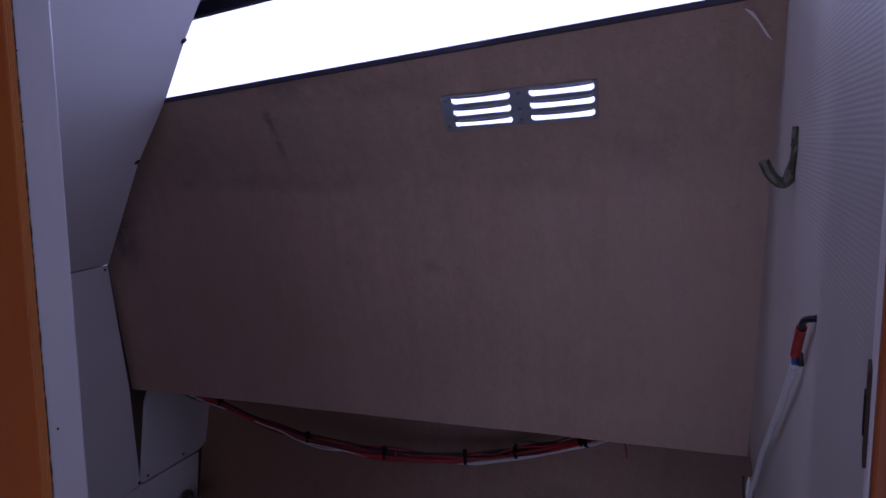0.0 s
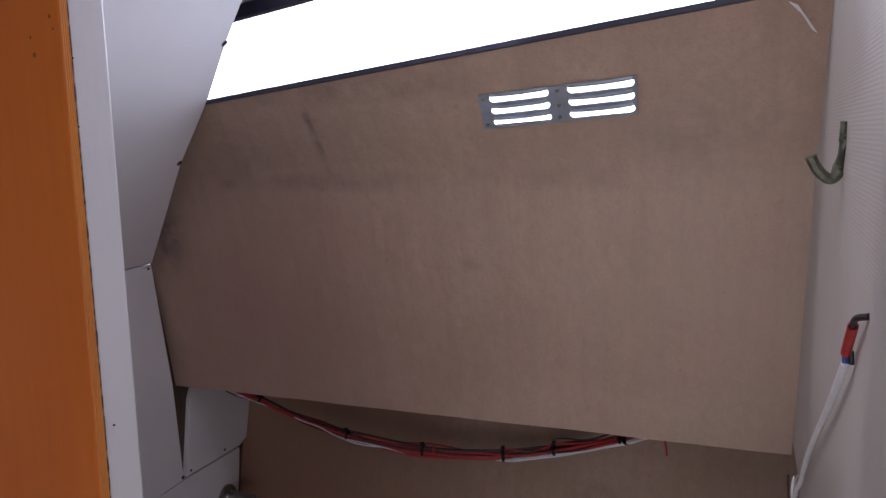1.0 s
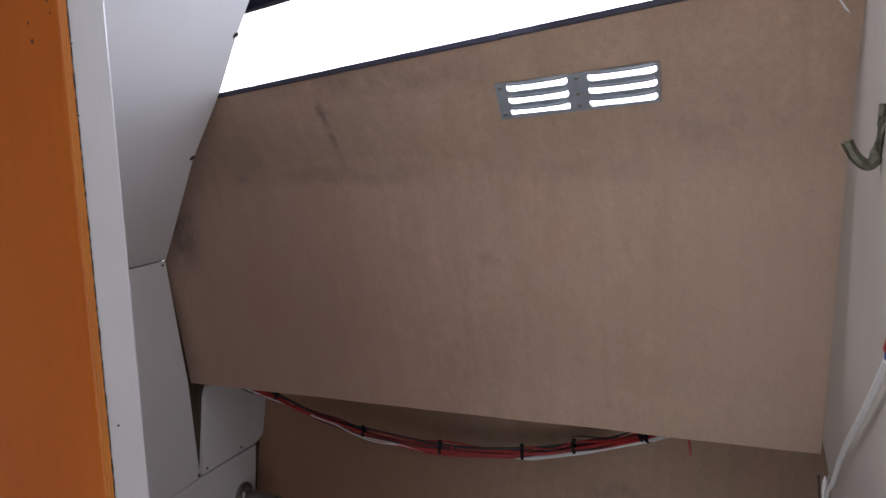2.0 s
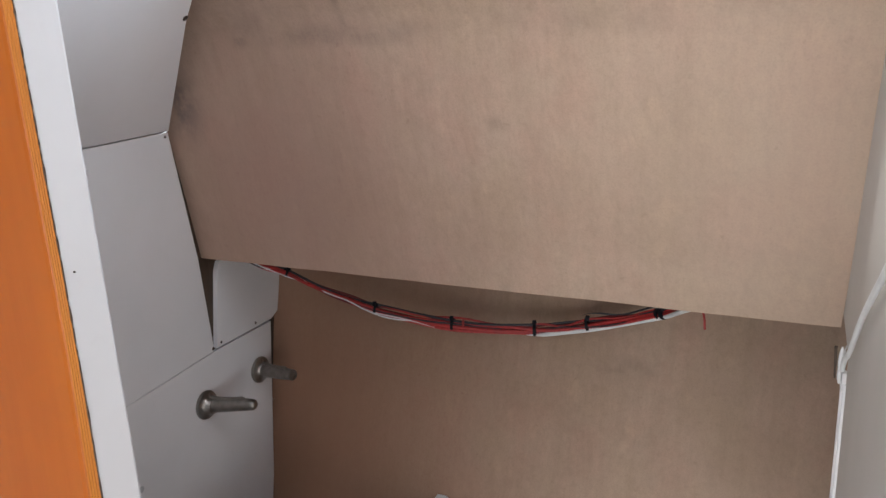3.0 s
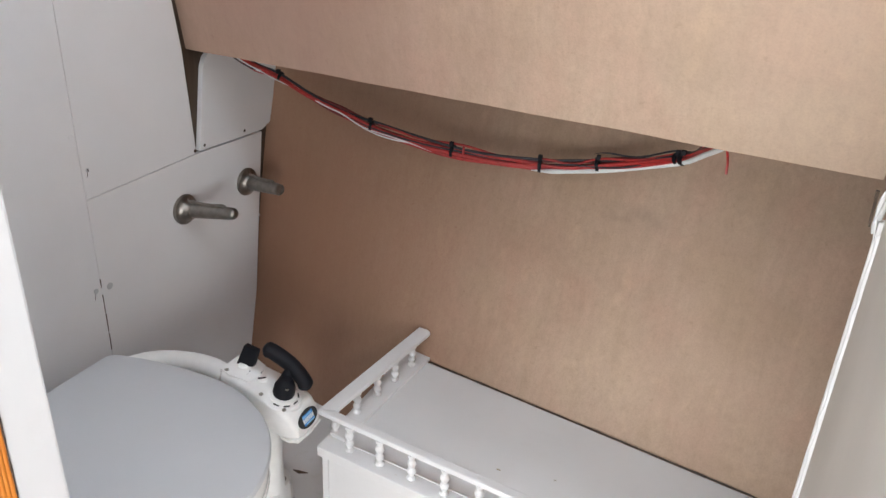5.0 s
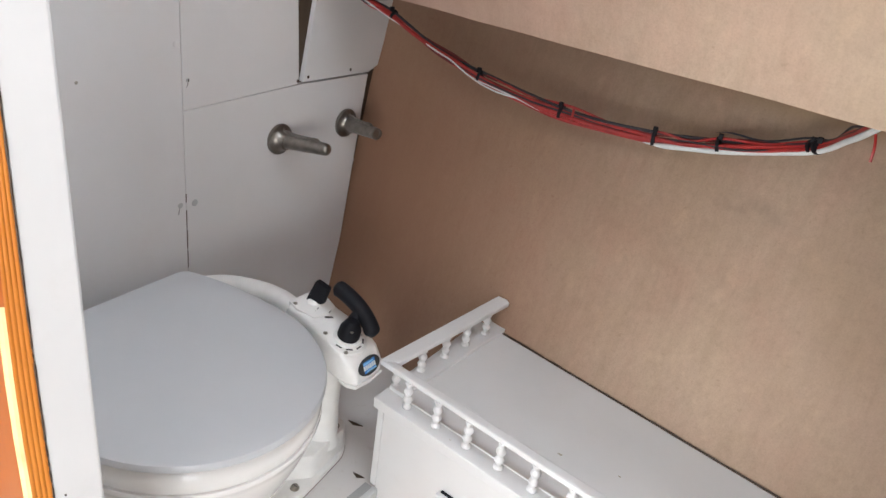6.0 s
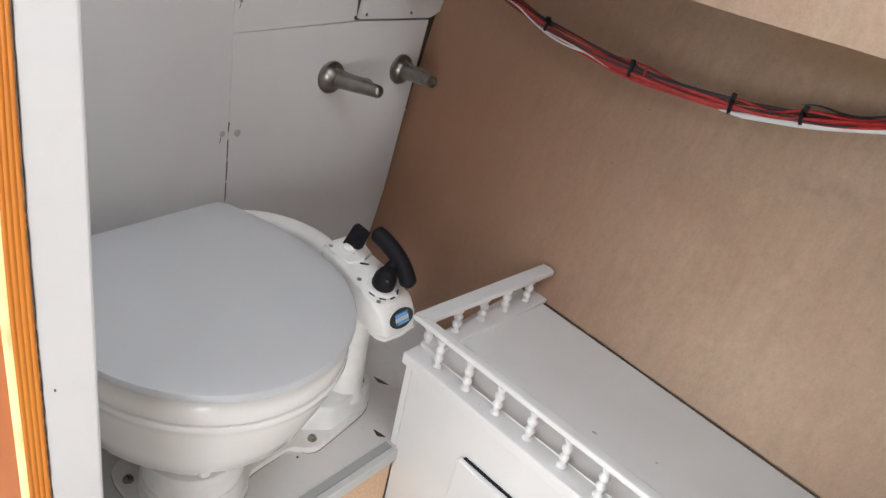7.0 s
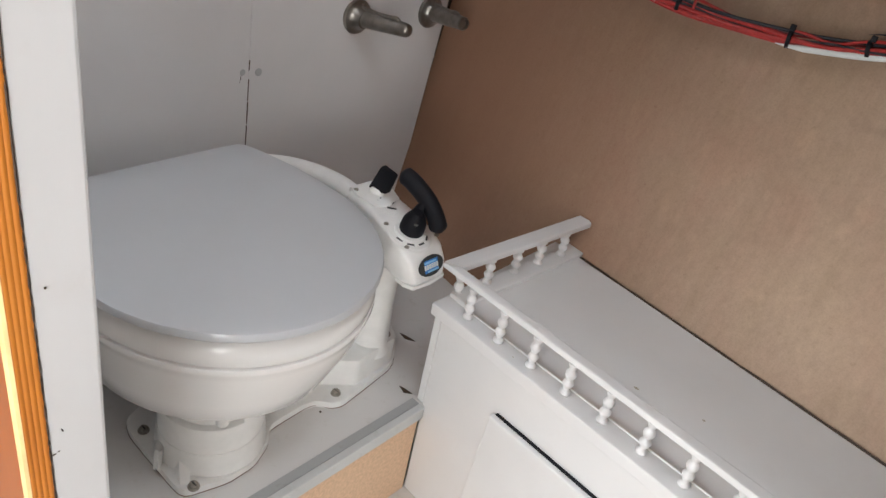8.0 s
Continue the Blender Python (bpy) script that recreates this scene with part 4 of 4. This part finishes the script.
part("cheek", prism([(-0.526, 0.694, 0.008), (-0.508, 0.683, 0.008), (-0.502, 0.694, 0.008), (-0.520, 0.706, 0.008)], (-0.003, 0.006, 0.036), 0.002), PLASTIC, toilet, smooth=True)
part("web", prism([(-0.484, 0.704, 0.012), (-0.452, 0.694, 0.012), (-0.492, 0.716, 0.050), (-0.502, 0.722, 0.052)], (0.004, 0.016, 0), 0.0025), PLASTIC, toilet, smooth=True)
part("bowl_peg", lathe([(0.0075, 0.124), (0.010, 0.127), (0.010, 0.178)], Matrix.Translation((-0.443, 0.757, -0.012)), 14), PLASTIC, toilet, smooth=True)
for dx, dy in ((-0.462, 0.835), (-0.438, 0.81)):
    part("rib", box(dx - 0.003, dx + 0.003, dy - 0.02, dy + 0.02, 0.10, 0.165, 0.001), PLASTIC, toilet)
for x, y, z in ((-0.581, 0.710, 0.014), (-0.441, 0.710, 0.014), (-0.466, 1.0065, 0.014), (-0.487, 1.138, 0.072)):
    bolt = part("bolt", lathe([(0.0092, -0.001), (0.0092, 0.001), (0.0075, 0.0015), (0.007, 0.006), (0.0055, 0.007), (0.0005, 0.007)], Matrix.Translation((x, y, z)), 12), STEEL, toilet, smooth=True)
    part("slot", box(x - 0.0055, x + 0.0055, y - 0.0008, y + 0.0008, z + 0.0066, z + 0.0074), BLACKPRINT, bolt)

# hand pump at the hull side of the bowl
def pump_ring(x, z0, z1, y0, y1, k=5, r=0.012):
    pts = []
    for cy, cz, a0 in ((y1 - r, z1 - r, 0), (y0 + r, z1 - r, 90), (y0 + r, z0 + r, 180), (y1 - r, z0 + r, 270)):
        for i in range(k):
            a = radians(a0 + 90 * i / (k - 1))
            pts.append((x, cy + r * math.cos(a), cz + r * math.sin(a)))
    return pts


rings = [pump_ring(x, z0, z1, y0, y1, r=r) for x, z0, z1, y0, y1, r in ((-0.585, 0.290, 0.336, 1.092, 1.148, 0.010), (-0.578, 0.282, 0.346, 1.084, 1.156, 0.012), (-0.54, 0.27, 0.343, 1.080, 1.156, 0.010), (-0.49, 0.258, 0.335, 1.076, 1.157, 0.010), (-0.44, 0.254, 0.322, 1.072, 1.158, 0.010), (-0.420, 0.250, 0.311, 1.073, 1.158, 0.014), (-0.405, 0.252, 0.294, 1.078, 1.155, 0.016), (-0.400, 0.255, 0.276, 1.084, 1.150, 0.009))]
housing = part("pump_housing", loft(rings), PLASTIC, toilet, "cream-white moulded pump head", smooth=True)
part("flange", loft([[(x, y, z - 0.0045) for x, y, z in r] for r in ([(px * 1.0, py, 0.256) for px, py in ((-0.398, 1.079), (-0.394, 1.115), (-0.398, 1.153), (-0.415, 1.161), (-0.435, 1.161), (-0.435, 1.074), (-0.415, 1.072))], [(px, py, 0.262) for px, py in ((-0.398, 1.079), (-0.394, 1.115), (-0.398, 1.153), (-0.415, 1.161), (-0.435, 1.161), (-0.435, 1.074), (-0.415, 1.072))])]), PLASTIC, housing)
part("pump_cylinder", lathe([(0.040, 0.05), (0.034, 0.07), (0.032, 0.15), (0.034, 0.262)], Matrix.Translation((-0.500, 1.110, 0)), 24), PLASTIC, toilet, smooth=True)
cover = [(-0.588, 1.094, 0.338), (-0.560, 1.086, 0.338), (-0.522, 1.092, 0.333), (-0.512, 1.118, 0.332), (-0.522, 1.150, 0.333), (-0.560, 1.160, 0.338), (-0.584, 1.150, 0.339)]
part("valve_cover", prism(cover, (0.002, 0, 0.0105), 0.003), PLASTIC, housing, "raised cover plate under the flush lever", smooth=True)
part("selector", lathe([(0.011, 0), (0.011, 0.003), (0.009, 0.004), (0.0005, 0.004)], Matrix.Translation((-0.505, 1.116, 0.336)) @ pose(0, 0, 0, 0, 9, 0), 18), PLASTIC, housing, smooth=True)
part("selector_mark", moved(box(-0.008, 0.008, -0.0022, 0.0022, 0.0035, 0.0047), Matrix.Translation((-0.505, 1.116, 0.336)) @ pose(0, 0, 0, 0, 9, 55)), BLACKPRINT, housing)
TILT = pose(0, 0, 0, 0, 13, 0)
GM = Matrix.Translation((-0.452, 1.109, 0.3195)) @ TILT
part("gland_ring", lathe([(0.039, -0.006), (0.039, 0.0015), (0.0375, 0.0032), (0.0345, 0.0036), (0.0335, 0.0022), (0.0325, 0.0042), (0.027, 0.005), (0.026, 0.010), (0.020, 0.011)], GM, 28), PLASTIC, housing, smooth=True)
for k in range(5):
    a = radians(-80 + 40 * k)
    part("print_bar", moved(box(0.0275, 0.0305, -0.006, 0.006, 0.0042, 0.0052), GM @ pose(0, 0, 0, 0, 0, math.degrees(a))), BLACKPRINT, housing)
handle = part("pump_handle", moved(joined(lathe([(0.019, 0.006), (0.021, 0.014), (0.020, 0.030), (0.015, 0.042), (0.010, 0.05)], Matrix(), 20)), GM), BLACK, toilet, "black rubber-gripped T handle", smooth=True)
part("stem", tube(spline([(-0.452, 1.110, 0.342), (-0.449, 1.122, 0.360), (-0.444, 1.134, 0.379)], 4), [0.017, 0.015, 0.0135, 0.0125, 0.012, 0.0115, 0.011, 0.012, 0.013], 14), BLACK, handle, smooth=True)
grip = spline([(-0.505, 1.126, 0.404), (-0.484, 1.131, 0.398), (-0.450, 1.135, 0.380), (-0.424, 1.134, 0.359), (-0.408, 1.130, 0.339)], 5)
part("grip", tube(grip, [0.004, 0.012] + [0.0152] * (len(grip) - 4) + [0.012, 0.004], 14), BLACK, handle, smooth=True)
part("handle_screw", lathe([(0.003, 0), (0.003, 0.002)], GM @ Matrix.Translation((0.012, -0.012, 0.036)), 8), STEEL, handle)
lever = part("flush_lever", prism([(-0.549, 1.122, 0.397), (-0.517, 1.122, 0.393), (-0.530, 1.122, 0.352), (-0.574, 1.122, 0.340)], (0, 0.013, 0), 0.004), BLACK, toilet, "black flush control lever", smooth=True)
part("lever_collar", lathe([(0.014, -0.01), (0.014, 0.006), (0.010, 0.010)], Matrix.Translation((-0.552, 1.128, 0.343)), 14), PLASTIC, lever, smooth=True)
for x, y, z in ((-0.572, 1.096, 0.3485), (-0.481, 1.082, 0.334), (-0.428, 1.080, 0.319), (-0.428, 1.150, 0.319), (-0.481, 1.151, 0.334)):
    screw(Matrix.Translation((x, y, z)), 0.0042, STEEL, housing)
for x, y, w, h in ((-0.520, 1.125, 0.010, 0.0025), (-0.516, 1.131, 0.0025, 0.012), (-0.528, 1.110, 0.009, 0.0025), (-0.508, 1.108, 0.012, 0.004), (-0.512, 1.096, 0.002, 0.009), (-0.535, 1.120, 0.002, 0.009)):
    z = (0.3445 if x < -0.515 else 0.339) - 0.12 * (x + 0.54)
    part("print_bar", moved(box(-w / 2, w / 2, -h / 2, h / 2, -0.0006, 0.0009), Matrix.Translation((x, y, z)) @ pose(0, 0, 0, 0, 9, 20)), BLACKPRINT, housing)
# oval badge on the pump's nose, its name drawn as plain shapes
BM = Matrix.Translation((-0.4012, 1.116, 0.2860)) @ pose(0, 0, 0, 0, 68, 0) @ pose(0, 0, 0, 0, 0, 90)
badge = part("badge", moved(lathe([(0.5, 0), (0.5, 0.0012), (0.47, 0.0016)], Matrix(), 32), BM @ Matrix.Diagonal((0.058, 0.035, 1, 1))), BLACKPRINT, housing, "dark oval badge with a blue field")
part("field", moved(box(-0.0155, 0.0155, -0.0105, 0.0105, 0.0014, 0.0021), BM), BADGEBLUE, badge)
part("band", moved(box(-0.016, 0.012, 0.005, 0.0085, 0.0020, 0.0025), BM), BADGELIGHT, badge)
part("band", moved(box(-0.010, 0.016, -0.010, -0.007, 0.0020, 0.0025), BM), BADGELIGHT, badge)
for k in range(6):
    part("bar", moved(box(-0.0165 + 0.0055 * k, -0.0125 + 0.0055 * k, -0.0048, 0.0036, 0.0022, 0.0028), BM), WHITECABLE, badge)
hose = spline([(-0.585, 1.112, 0.316), (-0.640, 1.124, 0.312), (-0.71, 1.118, 0.306), (-0.775, 1.085, 0.300), (-0.815, 1.02, 0.292), (-0.82, 0.95, 0.285)], 6)
part("flush_hose", tube(hose, 0.021, 16), PLASTIC, toilet, "white curved flush pipe behind the lid", smooth=True)

# ---- dark flakes on the platform ----
def flake(pts, label):
    ob = part("paint_flake", prism([(x, y, 0.0004) for x, y in pts], (0, 0, 0.002)), DARKWOOD)
    tagged(ob, label, "debris", "dark flakes on the platform")


flake([(-0.530, 1.233), (-0.512, 1.229), (-0.494, 1.240), (-0.512, 1.238)], "dark brown splinter lying on the platform")
flake([(-0.420, 1.124), (-0.404, 1.118), (-0.392, 1.128), (-0.405, 1.127)], "dark brown curled flake lying on the platform")
flake([(-0.458, 0.964), (-0.455, 0.964), (-0.455, 0.967), (-0.458, 0.967)], "tiny dark crumb lying on the platform")
